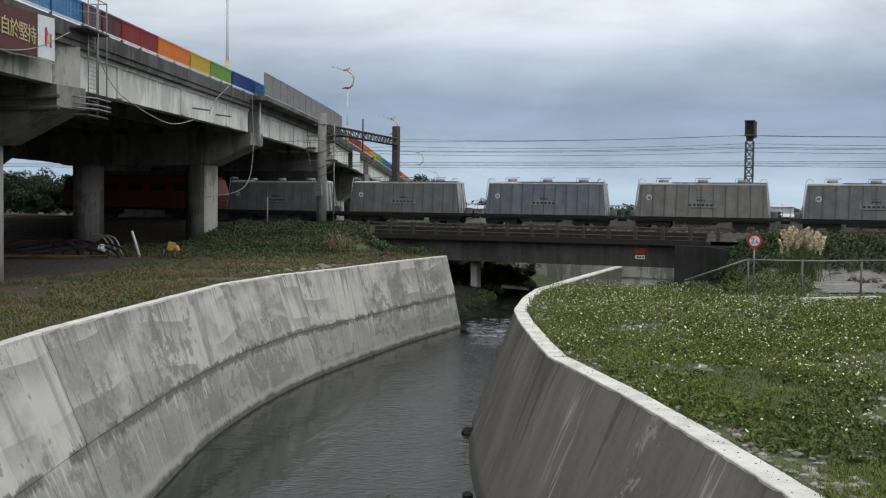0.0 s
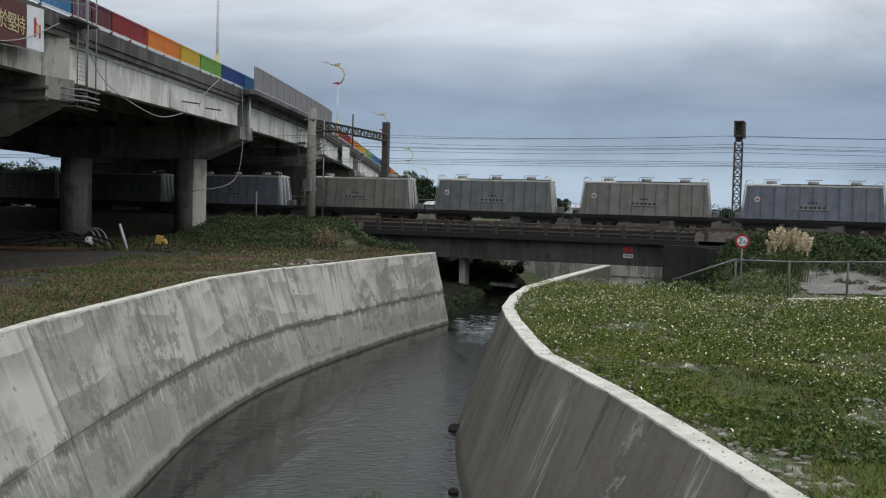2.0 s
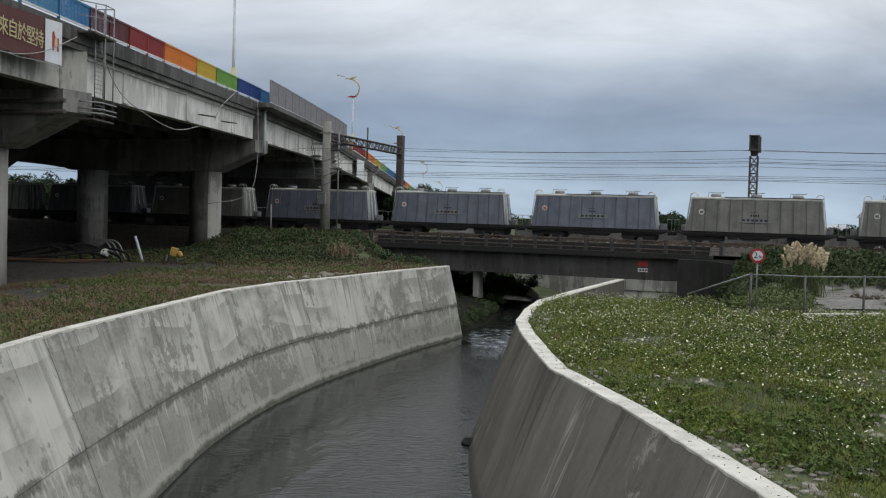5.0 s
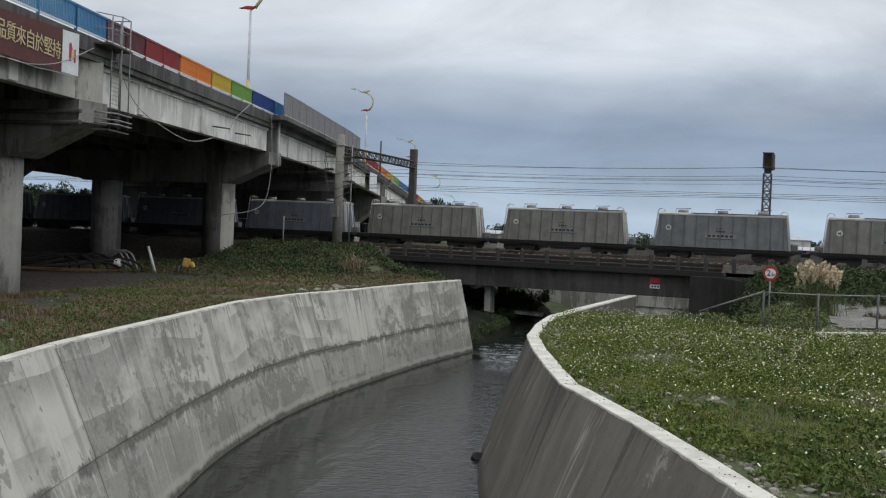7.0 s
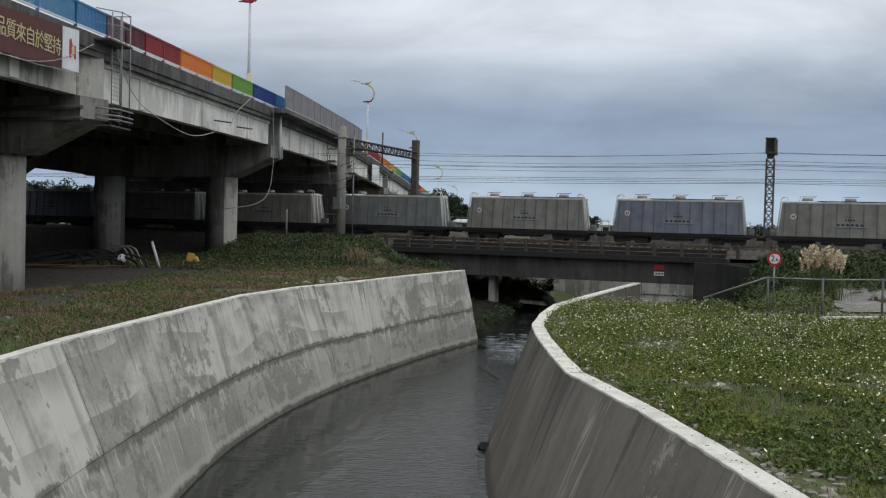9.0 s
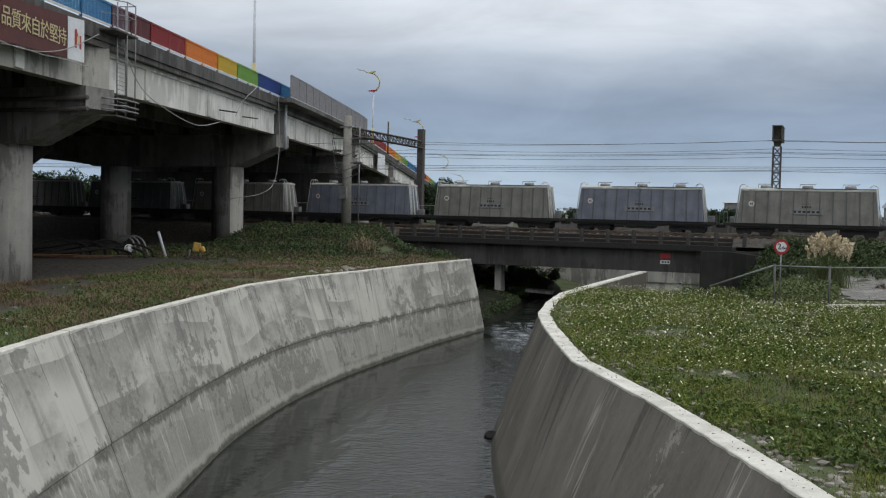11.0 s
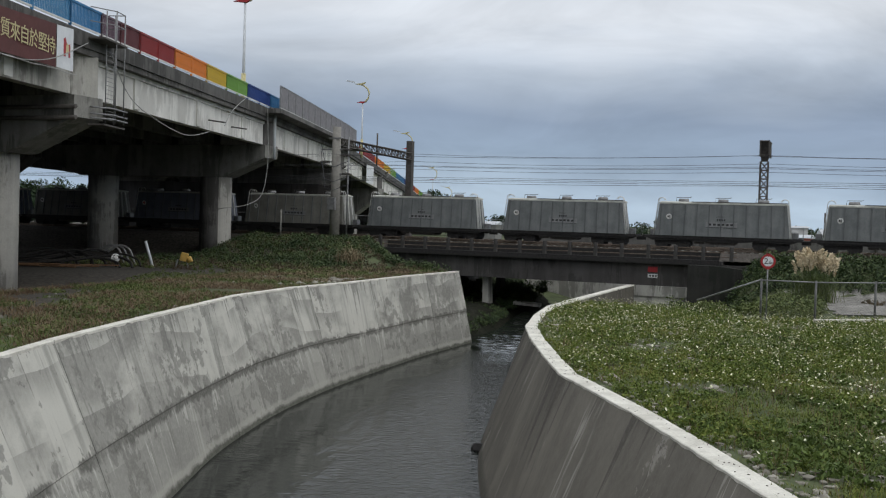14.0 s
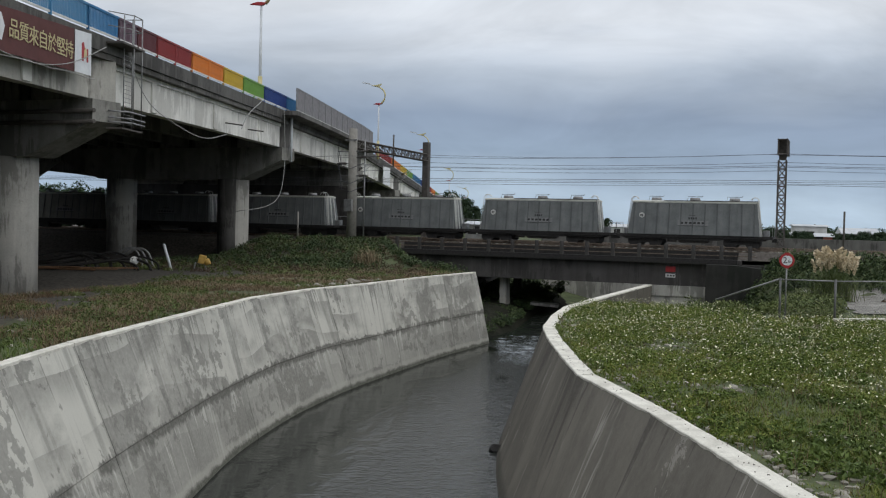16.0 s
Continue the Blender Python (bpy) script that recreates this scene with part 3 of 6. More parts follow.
def channel_wall(name, label, cuts, rim, base, rimz, side, thick, mat, ledge, slant=0.0):
    wall = thing(name, label, "retaining wall", kind="structure")
    for a, b in zip(cuts, cuts[1:]):
        k = max(2, int((b - a) / 1.2))
        gap = 0.02 if side < 0 else 0.008
        ys = [a + gap + (b - a - 2 * gap) * i / k for i in range(k + 1)]
        part("wall_panel", wall_bay(ys, rim, base, rimz, side, thick, ledge, slant), mat, wall)
        cap = []
        k = int((b - a) / (0.22 if 8 < b < 60 else 1.0))
        for y in [a + 0.03 + (b - a - 0.06) * i / k for i in range(k + 1)]:
            xr, zr, out = rim(y), rimz(y), -side
            j = 0.03 * noise.noise((xr, y * 2.0, 5)) + 0.04 * max(0, noise.noise((xr, y * 3.1, 9)) - 0.15) * -out * 2
            w = 0.025 * noise.noise((xr, y * 1.3, 15))
            cap.append([(xr + out * 0.015 + j, y, zr - 0.06), (xr + out * 0.015 + j, y, zr + 0.005), (xr + out * -0.01 + j, y, zr + 0.02),
                        (xr - out * (thick + 0.01) + w, y, zr + 0.02), (xr - out * (thick + 0.015) + w, y, zr - 0.06)])
        part("coping", loft(cap), M_COPING, wall, "pale worn concrete coping")
    return wall


channel_wall("wall_left_bank", "pale stained concrete channel wall with vertical joints", [-30, 5, 22.5, 33.8, 44.3, 50.3, 57.6, 62.5],
             lambda y: interp(y, LR_Y, LR_X), lambda y: sum(interp(y + 0.4 * k, LR_Y, LB_X) for k in range(-5, 6)) / 11 if y < 60 else interp(y, LR_Y, LB_X), lambda y: interp(y, LR_Y, LR_Z), -1, 0.22, M_WALL_L, 0.035)
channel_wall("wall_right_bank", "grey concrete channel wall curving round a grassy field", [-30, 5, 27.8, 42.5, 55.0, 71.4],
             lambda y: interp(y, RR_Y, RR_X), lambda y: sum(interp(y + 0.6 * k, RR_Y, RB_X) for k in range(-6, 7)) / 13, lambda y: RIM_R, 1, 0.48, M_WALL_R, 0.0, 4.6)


# ---- railway: bed, rails, bridge over the channel ----
bed = thing("railway_bed", "brown stone ballast bed with two tracks", "railway", RAIL, kind="structure")
for lo, hi in ((-260, -33.5), (-7.3, 200)):
    part("ballast", prism([(73.2, 5.3), (74.2, 5.86), (94, 5.86), (96, 5.2)], lo, hi), M_BALLAST, bed)
part("ballast", prism([(74.0, 5.3), (74.0, 5.86), (91, 5.86), (91, 5.3)], -33.5, -7.3), M_BALLAST, bed)
RAIL_OUT = [(-0.07, 0), (0.07, 0), (0.02, 0.03), (0.02, 0.11), (0.036, 0.12), (0.036, 0.155), (-0.036, 0.155), (-0.036, 0.12), (-0.02, 0.11), (-0.02, 0.03)]
for ty in (TRACK_Y, TRACK_Y + 4.2, TRACK_Y + 8.4):
    for g in (-0.55, 0.55):
        part("rail", prism([(ty + g + a, RAIL_Z - 0.155 + b) for a, b in RAIL_OUT], -260, 200), M_RAIL, bed)
sleeper = None
for i in range(90):
    for ty in (TRACK_Y,):
        if sleeper is None:
            sleeper = part("sleeper", box((-0.11, -1.05, 5.80), (0.11, 1.05, 5.905), 0.01), M_PIER, bed)
            sleeper.matrix_basis = pose(-45, ty, 0)
        else:
            share("sleeper", sleeper, bed, pose(-45 + i * 0.62, ty, 0))

bridge = thing("railway_bridge", "dark grimy concrete girder bridge carrying the tracks", "bridge", RAIL, kind="structure")
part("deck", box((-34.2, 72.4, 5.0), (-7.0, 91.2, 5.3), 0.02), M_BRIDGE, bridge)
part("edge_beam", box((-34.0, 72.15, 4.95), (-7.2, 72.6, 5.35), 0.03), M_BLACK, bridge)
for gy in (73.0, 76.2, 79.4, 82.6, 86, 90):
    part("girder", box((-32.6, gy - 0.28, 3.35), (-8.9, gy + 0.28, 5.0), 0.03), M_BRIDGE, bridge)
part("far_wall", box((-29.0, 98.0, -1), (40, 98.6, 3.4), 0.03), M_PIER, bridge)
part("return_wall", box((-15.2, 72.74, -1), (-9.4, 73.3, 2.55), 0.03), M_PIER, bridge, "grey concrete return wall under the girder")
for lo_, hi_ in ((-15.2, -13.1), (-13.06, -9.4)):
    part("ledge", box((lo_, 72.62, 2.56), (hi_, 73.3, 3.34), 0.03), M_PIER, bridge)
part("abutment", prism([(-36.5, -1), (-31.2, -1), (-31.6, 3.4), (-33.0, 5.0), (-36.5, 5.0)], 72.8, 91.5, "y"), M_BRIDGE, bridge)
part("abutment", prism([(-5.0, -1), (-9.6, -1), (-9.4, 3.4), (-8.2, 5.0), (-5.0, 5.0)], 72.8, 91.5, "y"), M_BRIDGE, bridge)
# front pier pale, deeper ones dark: under-bridge shade put into their colour
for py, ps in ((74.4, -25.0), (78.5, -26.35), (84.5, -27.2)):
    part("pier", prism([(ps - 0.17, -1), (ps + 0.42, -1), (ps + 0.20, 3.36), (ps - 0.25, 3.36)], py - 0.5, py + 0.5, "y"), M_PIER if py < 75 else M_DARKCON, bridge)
post = None
for s in [-33.4 + 1.93 * i for i in range(15)]:
    wide = 0.13
    if post is None:
        post = part("post", box((-wide, 72.2, 5.3), (wide, 72.45, 6.32), 0.02), M_BRIDGE, bridge)
        post.matrix_basis = pose(s, 0, 0)
    else:
        share("post", post, bridge, pose(s, 0, 0))
M_GUARD = material("worn_brown_rail_paint", (0.06, 0.045, 0.035), (0.19, 0.145, 0.11), 2.2, 0.75, 0.1)
part("ballast_kerb", box((-33.5, 73.9, 5.25), (-7.3, 74.0, 5.88), 0.01), M_BLACK, bridge)
for z in (5.62, 5.92, 6.2):
    part("guard_rail", box((-36.5, 72.27, z - 0.03), (-6.0, 72.36, z + 0.03), 0.01), M_GUARD, bridge)


# ---- overpass ----
DECK_A = [-60, 0, 48, 81, 112, 142, 189, 260, 340, 420]
DECK_Z = [14.4, 15.0, 15.75, 16.12, 16.15, 15.1, 13.3, 10.2, 6.6, 5.0]


def deck_z(a):
    return interp(a, DECK_A, DECK_Z)


EDGE, FAR_EDGE = -20.0, -52.0
overpass = thing("overpass", "concrete girder road overpass with a rainbow railing", "overpass", ROAD, kind="structure")
BENTS = [12.0, 45.0, 79.8, 113.5, 147, 181, 215]


def strip(a0, a1, x0, x1, up0, up1, step=6.0):
    """A bar that follows the road's rise, between two offsets and two heights over its parapet foot."""
    k = max(1, int((a1 - a0) / step))
    secs = []
    for i in range(k + 1):
        a = a0 + (a1 - a0) * i / k
        z = deck_z(a)
        secs.append([(x0, a, z + up0), (x1, a, z + up0), (x1, a, z + up1), (x0, a, z + up1)])
    return loft(secs)


# slab darkened too, its shade held in the colour
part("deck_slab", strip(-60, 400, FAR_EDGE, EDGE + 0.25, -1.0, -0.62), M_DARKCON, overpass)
part("parapet_kerb", strip(-60, 400, EDGE - 0.1, EDGE + 0.35, -0.72, 0.0), M_KERB, overpass)
part("parapet_kerb", strip(-60, 400, FAR_EDGE - 0.2, FAR_EDGE + 0.25, -0.95, 0.9), M_DARKCON, overpass)
for a0, a1 in zip([-20] + BENTS, BENTS + [249]):
    for gx in (EDGE - 0.55, EDGE - 5.0, EDGE - 9.0, EDGE - 12.6, EDGE - 16.3, EDGE - 20.3, EDGE - 24.5, EDGE - 28.5, EDGE - 31.2):
        lead = (gx - EDGE) * -0.31
        # inner girders get the dark concrete: under-deck shade painted as colour
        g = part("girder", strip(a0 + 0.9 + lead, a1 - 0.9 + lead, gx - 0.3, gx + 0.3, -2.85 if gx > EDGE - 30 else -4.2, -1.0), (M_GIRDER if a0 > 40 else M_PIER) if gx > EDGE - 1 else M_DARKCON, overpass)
        if gx > EDGE - 1:
            part("girder_flange", strip(a0 + 0.9, a1 - 0.9, gx - 0.3, gx + 0.42, -1.22, -1.0), M_GIRDER, overpass)
            for q in (0.2, 0.5, 0.8):
                am = a0 + (a1 - a0) * q
                part("stiffener", box((gx + 0.3, am - 0.35, deck_z(am) - 2.8), (gx + 0.40, am + 0.35, deck_z(am) - 1.2), 0.02), M_GIRDER, overpass)

# bents stand parallel to the tracks
SKEW = pose(0, 0, 0, 0, 0, RAIL_TURN - ROAD_TURN)
for a in BENTS:
    top = deck_z(a) - 2.9
    at = Matrix.Translation((EDGE, a, 0)) @ SKEW
    lo, deep = 3.0, 2.6 if a < 100 else 3.9
    # caps are darker than the columns: the deck's shade is put into their colour
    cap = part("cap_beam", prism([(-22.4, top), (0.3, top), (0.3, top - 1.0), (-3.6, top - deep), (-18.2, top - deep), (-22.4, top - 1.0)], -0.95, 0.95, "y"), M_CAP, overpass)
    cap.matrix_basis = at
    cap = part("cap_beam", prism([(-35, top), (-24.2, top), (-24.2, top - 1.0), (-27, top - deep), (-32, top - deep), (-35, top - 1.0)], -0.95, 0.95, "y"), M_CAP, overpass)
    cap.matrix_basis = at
    for cx in (-5.5 if a < 60 else -4.9, -16.4, -29.6):
        col = part("column", tube([(cx, 0, lo), (cx, 0, lo + 4.2), (cx, 0, lo + 4.22), (cx, 0, top - deep)], 1.28, 28), M_PIER, overpass)
        col.matrix_basis = at
        # this column takes dark concrete, with a pale shell round one side
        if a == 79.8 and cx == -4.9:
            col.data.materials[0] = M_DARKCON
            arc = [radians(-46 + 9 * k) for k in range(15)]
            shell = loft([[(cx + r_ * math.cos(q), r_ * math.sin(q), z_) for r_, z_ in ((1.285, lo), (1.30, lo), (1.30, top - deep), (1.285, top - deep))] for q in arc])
            part("pale_side", shell, M_PIER, overpass, "pale side of a darker column").matrix_basis = at
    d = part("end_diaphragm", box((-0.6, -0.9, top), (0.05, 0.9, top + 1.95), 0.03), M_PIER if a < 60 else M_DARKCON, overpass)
    d.matrix_basis = at

# railing: panels of bars in rainbow colours between posts
def paint(name, c):
    return material(name, tuple(v * 0.78 for v in c), c, 3, 0.55, 0.05, fine=25)


HUES = {"blue": (0.03, 0.13, 0.36), "sky": (0.05, 0.22, 0.42), "purple": (0.14, 0.085, 0.11), "maroon": (0.13, 0.035, 0.04), "red": (0.28, 0.03, 0.03),
        "orange": (0.75, 0.22, 0.03), "yellow": (0.62, 0.42, 0.04), "green": (0.17, 0.36, 0.06), "navy": (0.02, 0.06, 0.25), "azure": (0.04, 0.20, 0.42)}
PAINT = {k: paint(k + "_railing_paint", c) for k, c in HUES.items()}


def railing_panel(a0, a1, hue):
    rail = tagged(new("railing"), hue + " painted metal bar railing along the overpass", "railing", "rainbow railing")
    rail.matrix_basis = ROAD
    x = EDGE + 0.2
    mat = PAINT[hue]

    def bar(r0, r1, u0, u1, wx):
        return strip(r0, r1, x - wx, x + wx, u0, u1, 4.0)
    part("top_rail", bar(a0, a1, 1.12, 1.22, 0.05), mat, rail)
    part("bottom_rail", bar(a0, a1, 0.14, 0.22, 0.035), M_WHITE, rail)
    k = int((a1 - a0) / 0.145)
    first = None
    for i in range(1, k):
        at = pose(x, a0 + (a1 - a0) * i / k, deck_z(a0 + (a1 - a0) * i / k))
        if first is None:
            first = part("bar", box((-0.02, -0.028, 0.2), (0.02, 0.028, 1.14)), mat, rail)
            first.matrix_basis = at
        else:
            share("bar", first, rail, at)
    k = max(1, round((a1 - a0) / 3.0))
    for i in range(k + 1):
        a = a0 + (a1 - a0) * i / k
        z = deck_z(a)
        part("post", box((x - 0.06, a - 0.05, z - 0.03), (x + 0.06, a + 0.05, z + 1.2), 0.01), mat, rail)


for a0, a1, hue in ((20, 30, "navy"), (30, 36, "blue"), (36, 43, "sky"), (43, 46.3, "azure"), (46.3, 48.6, "purple"), (48.6, 51.2, "maroon"), (51.2, 56.6, "red"),
                    (56.6, 62.6, "orange"), (62.6, 67.0, "yellow"), (67.0, 72.4, "green"), (72.4, 79.2, "navy"), (79.2, 83.4, "azure"),
                    (126, 140, "red"), (140, 150, "orange"), (150, 158, "yellow"), (158, 166, "green"), (166, 178, "azure"), (178, 188, "navy"),
                    (188, 198, "red"), (198, 206, "orange"), (206, 216, "green"), (216, 236, "azure"), (236, 252, "navy")):
    railing_panel(a0, a1, hue)

# the screen over the tracks, on a widened edge
screen = thing("safety_screen", "grey mesh safety screen over the tracks", "screen", ROAD)
part("ledge", strip(77.2, 118, EDGE - 0.2, EDGE + 1.6, -0.45, -0.1), M_DARKCON, screen)
for i in range(14):
    a0 = 77.6 + i * 2.72
    part("panel", strip(a0 + 0.06, a0 + 2.66, EDGE + 1.40, EDGE + 1.44, 0.0, 1.66), M_GREYPANEL, screen)
    part("post", box((EDGE + 1.36, a0 - 0.05, deck_z(a0)), (EDGE + 1.48, a0 + 0.05, deck_z(a0) + 1.72), 0.01), M_STEEL, screen)
part("rail", strip(77.6, 115.7, EDGE + 1.38, EDGE + 1.46, 1.66, 1.73), M_STEEL, screen)
part("rail", strip(77.6, 115.7, EDGE + 1.38, EDGE + 1.46, -0.12, 0.0), M_WHITE, screen)


# ---- catenary masts and wires ----
def lattice(bm, p, q, w, h, step, r=0.03):
    """A box lattice between two points, w wide and h high."""
    p, q = Vector(p), Vector(q)
    t = (q - p).normalized()
    side = t.cross(Vector((0, 0, 1)))
    if side.length < 0.1:
        side = Vector((1, 0, 0))
    side.normalize()
    up = side.cross(t)
    n = max(1, round((q - p).length / step))
    corner = [side * (sx * w / 2) + up * (sz * h / 2) for sx, sz in ((-1, -1), (1, -1), (1, 1), (-1, 1))]
    for c in corner:
        add_tube(bm, [p + c, q + c], r * 1.5, 4)
    for i in range(n):
        a, b = p + (q - p) * i / n, p + (q - p) * (i + 1) / n
        for j in range(4):
            c0, c1 = corner[j], corner[(j + 1) % 4]
            if i % 2:
                c0, c1 = c1, c0
            add_tube(bm, [a + c0, b + c1], r, 4)
            add_tube(bm, [a + c0, a + c1], r, 4)
    return bm


def insulator_arm(parent, s, n, z, reach):
    part("cantilever", tube([(s, n, z), (s, n + reach, z + 0.75)], 0.035, 6), M_STEEL, parent)
    part("cantilever", tube([(s, n, z - 0.55), (s, n + reach * 0.95, z + 0.55)], 0.03, 6), M_STEEL, parent)
    bm = bmesh.new()
    for k in range(4):
        add_disc(bm, (s, n + reach * (0.12 + 0.06 * k), z + 0.09 + 0.045 * k), (0, 1, 0.4), 0.09, 0.03, 10)
    part("insulator", bm, M_DARKSTEEL, parent)


portal = thing("catenary_portal", "concrete pole and steel post joined by a lattice beam", "railway mast", RAIL)
part("pole", tube([(-38.05, 73.3, 5.5), (-38.05, 73.3, 15.0)], 0.42, 16, 0.34), M_POLE, portal)
part("post", box((-38.42, 88.5, 5.3), (-37.82, 89.1, 15.15), 0.03), M_DARKSTEEL, portal)
part("beam", lattice(bmesh.new(), (-37.9, 73.5, 13.75), (-38.1, 88.6, 13.65), 0.55, 0.62, 0.72, 0.035), M_DARKSTEEL, portal)
part("bracket", box((-38.6, 72.95, 14.0), (-37.5, 73.1, 14.12)), M_STEEL, portal)
for zz in (11.1, 13.1):
    part("cross_arm", box((-39.4, 73.2, zz), (-36.9, 73.32, zz + 0.1), 0.01), M_STEEL, portal)
part("drop_post", tube([(-38.0, 81.0, 12.3), (-38.0, 81.0, 15.2)], 0.07, 6), M_DARKSTEEL, portal)
part("stay_post", tube([(-37.1, 73.6, 5.6), (-37.1, 73.6, 14.2)], 0.06, 6), M_STEEL, portal)
for nn_ in (74.0, 82.5):
    insulator_arm(portal, -38.0, nn_, 11.6, 2.6)

for zz, side_ in ((10.2, -1), (11.1, 1), (12.1, -1), (13.1, 1), (12.6, 1)):
    bm = bmesh.new()
    for k in range(6):
        add_disc(bm, (-38.05 + side_ * (0.65 + 0.11 * k), 73.25, zz + 0.05), (1, 0, 0), 0.10, 0.05, 10)
    add_tube(bm, [(-38.05, 73.25, zz + 0.05), (-38.05 + side_ * 1.45, 73.25, zz + 0.05)], 0.035, 6)
    part("insulator", bm, M_DARKSTEEL, portal)
for k, (z0_, z1_) in enumerate(((13.0, 10.3), (12.2, 11.0), (13.6, 12.2))):
    part("jumper_wire", tube([(-39.4, 73.2, z0_), (-38.9, 73.0, z1_ - 0.3), (-38.0, 72.8, z1_ - 0.5), (-36.9, 73.2, z1_)], 0.03, 5), M_WIRE, portal)
part("switch_box", box((-38.45, 72.6, 8.2), (-37.75, 72.9, 9.2), 0.03), M_STEEL, portal)

tower = thing("lattice_mast", "dark steel lattice mast with a boxed head", "railway mast", RAIL)
part("shaft", lattice(bmesh.new(), (-5.45, 88.8, 5.3), (-5.45, 88.8, 13.4), 0.62, 0.62, 0.75, 0.05), M_DARKSTEEL, tower)
part("head", lattice(bmesh.new(), (-5.4, 87.6, 14.45), (-5.4, 90.4, 14.45), 0.72, 1.2, 0.35, 0.06), M_DARKSTEEL, tower)
part("head_plate", prism([(-5.85, 15.05), (-4.95, 15.05), (-4.98, 14.0), (-5.2, 13.4), (-5.7, 13.4), (-5.75, 14.0)], 88.5, 89.0, "y"), M_DARKSTEEL, tower)

WIRES = [(77.4, 11.15, 0.0), (77.4, 12.25, 0.22), (81.6, 11.2, 0.0), (81.6, 12.4, 0.22), (85.8, 11.25, 0.0), (85.8, 12.35, 0.25), (72.7, 12.75, 0.25), (89.8, 14.0, 0.3), (90.2, 13.3, 0.3), (75.0, 10.75, 0.15)]
for n_, z, sag in WIRES:
    pts = []
    for k in range(-13, 8):
        for q in range(6):
            s = -5.4 + 33 * (k + q / 6)
            pts.append((s, n_, z - sag * 4 * (q / 6) * (1 - q / 6)))
    w = tagged(part("overhead_wire", tube(pts, 0.016, 5), M_WIRE), "thin dark overhead wire above the tracks", "wire", "overhead wires")
    w.matrix_basis = RAIL


# ---- train ----
SPEED, PITCH = 13.68, 12.0
TRAIN = []     # (thing, place along the track at the start)


def wagon_paint(name, dark, light):
    return material(name, dark, light, 0.9, 0.6, 0.05, fine=12, streak=0.55)


W_PAINT = {"grey": wagon_paint("grey_wagon_paint", (0.10, 0.108, 0.108), (0.17, 0.178, 0.175)),
           "blue": wagon_paint("blue_grey_wagon_paint", (0.10, 0.11, 0.138), (0.165, 0.178, 0.215)),
           "tan": wagon_paint("dusty_wagon_paint", (0.125, 0.122, 0.105), (0.215, 0.21, 0.185))}
M_ROOF = material("cement_dusted_roof", (0.34, 0.34, 0.31), (0.55, 0.55, 0.50), 2, 0.9, 0.1)


M_RIB = material("dark_wagon_rib", (0.065, 0.07, 0.072), (0.125, 0.13, 0.132), 1.5, 0.7, 0.05)


M_PLATE = material("worn_plate_paint", (0.15, 0.155, 0.155), (0.225, 0.23, 0.225), 3, 0.7, 0.05)


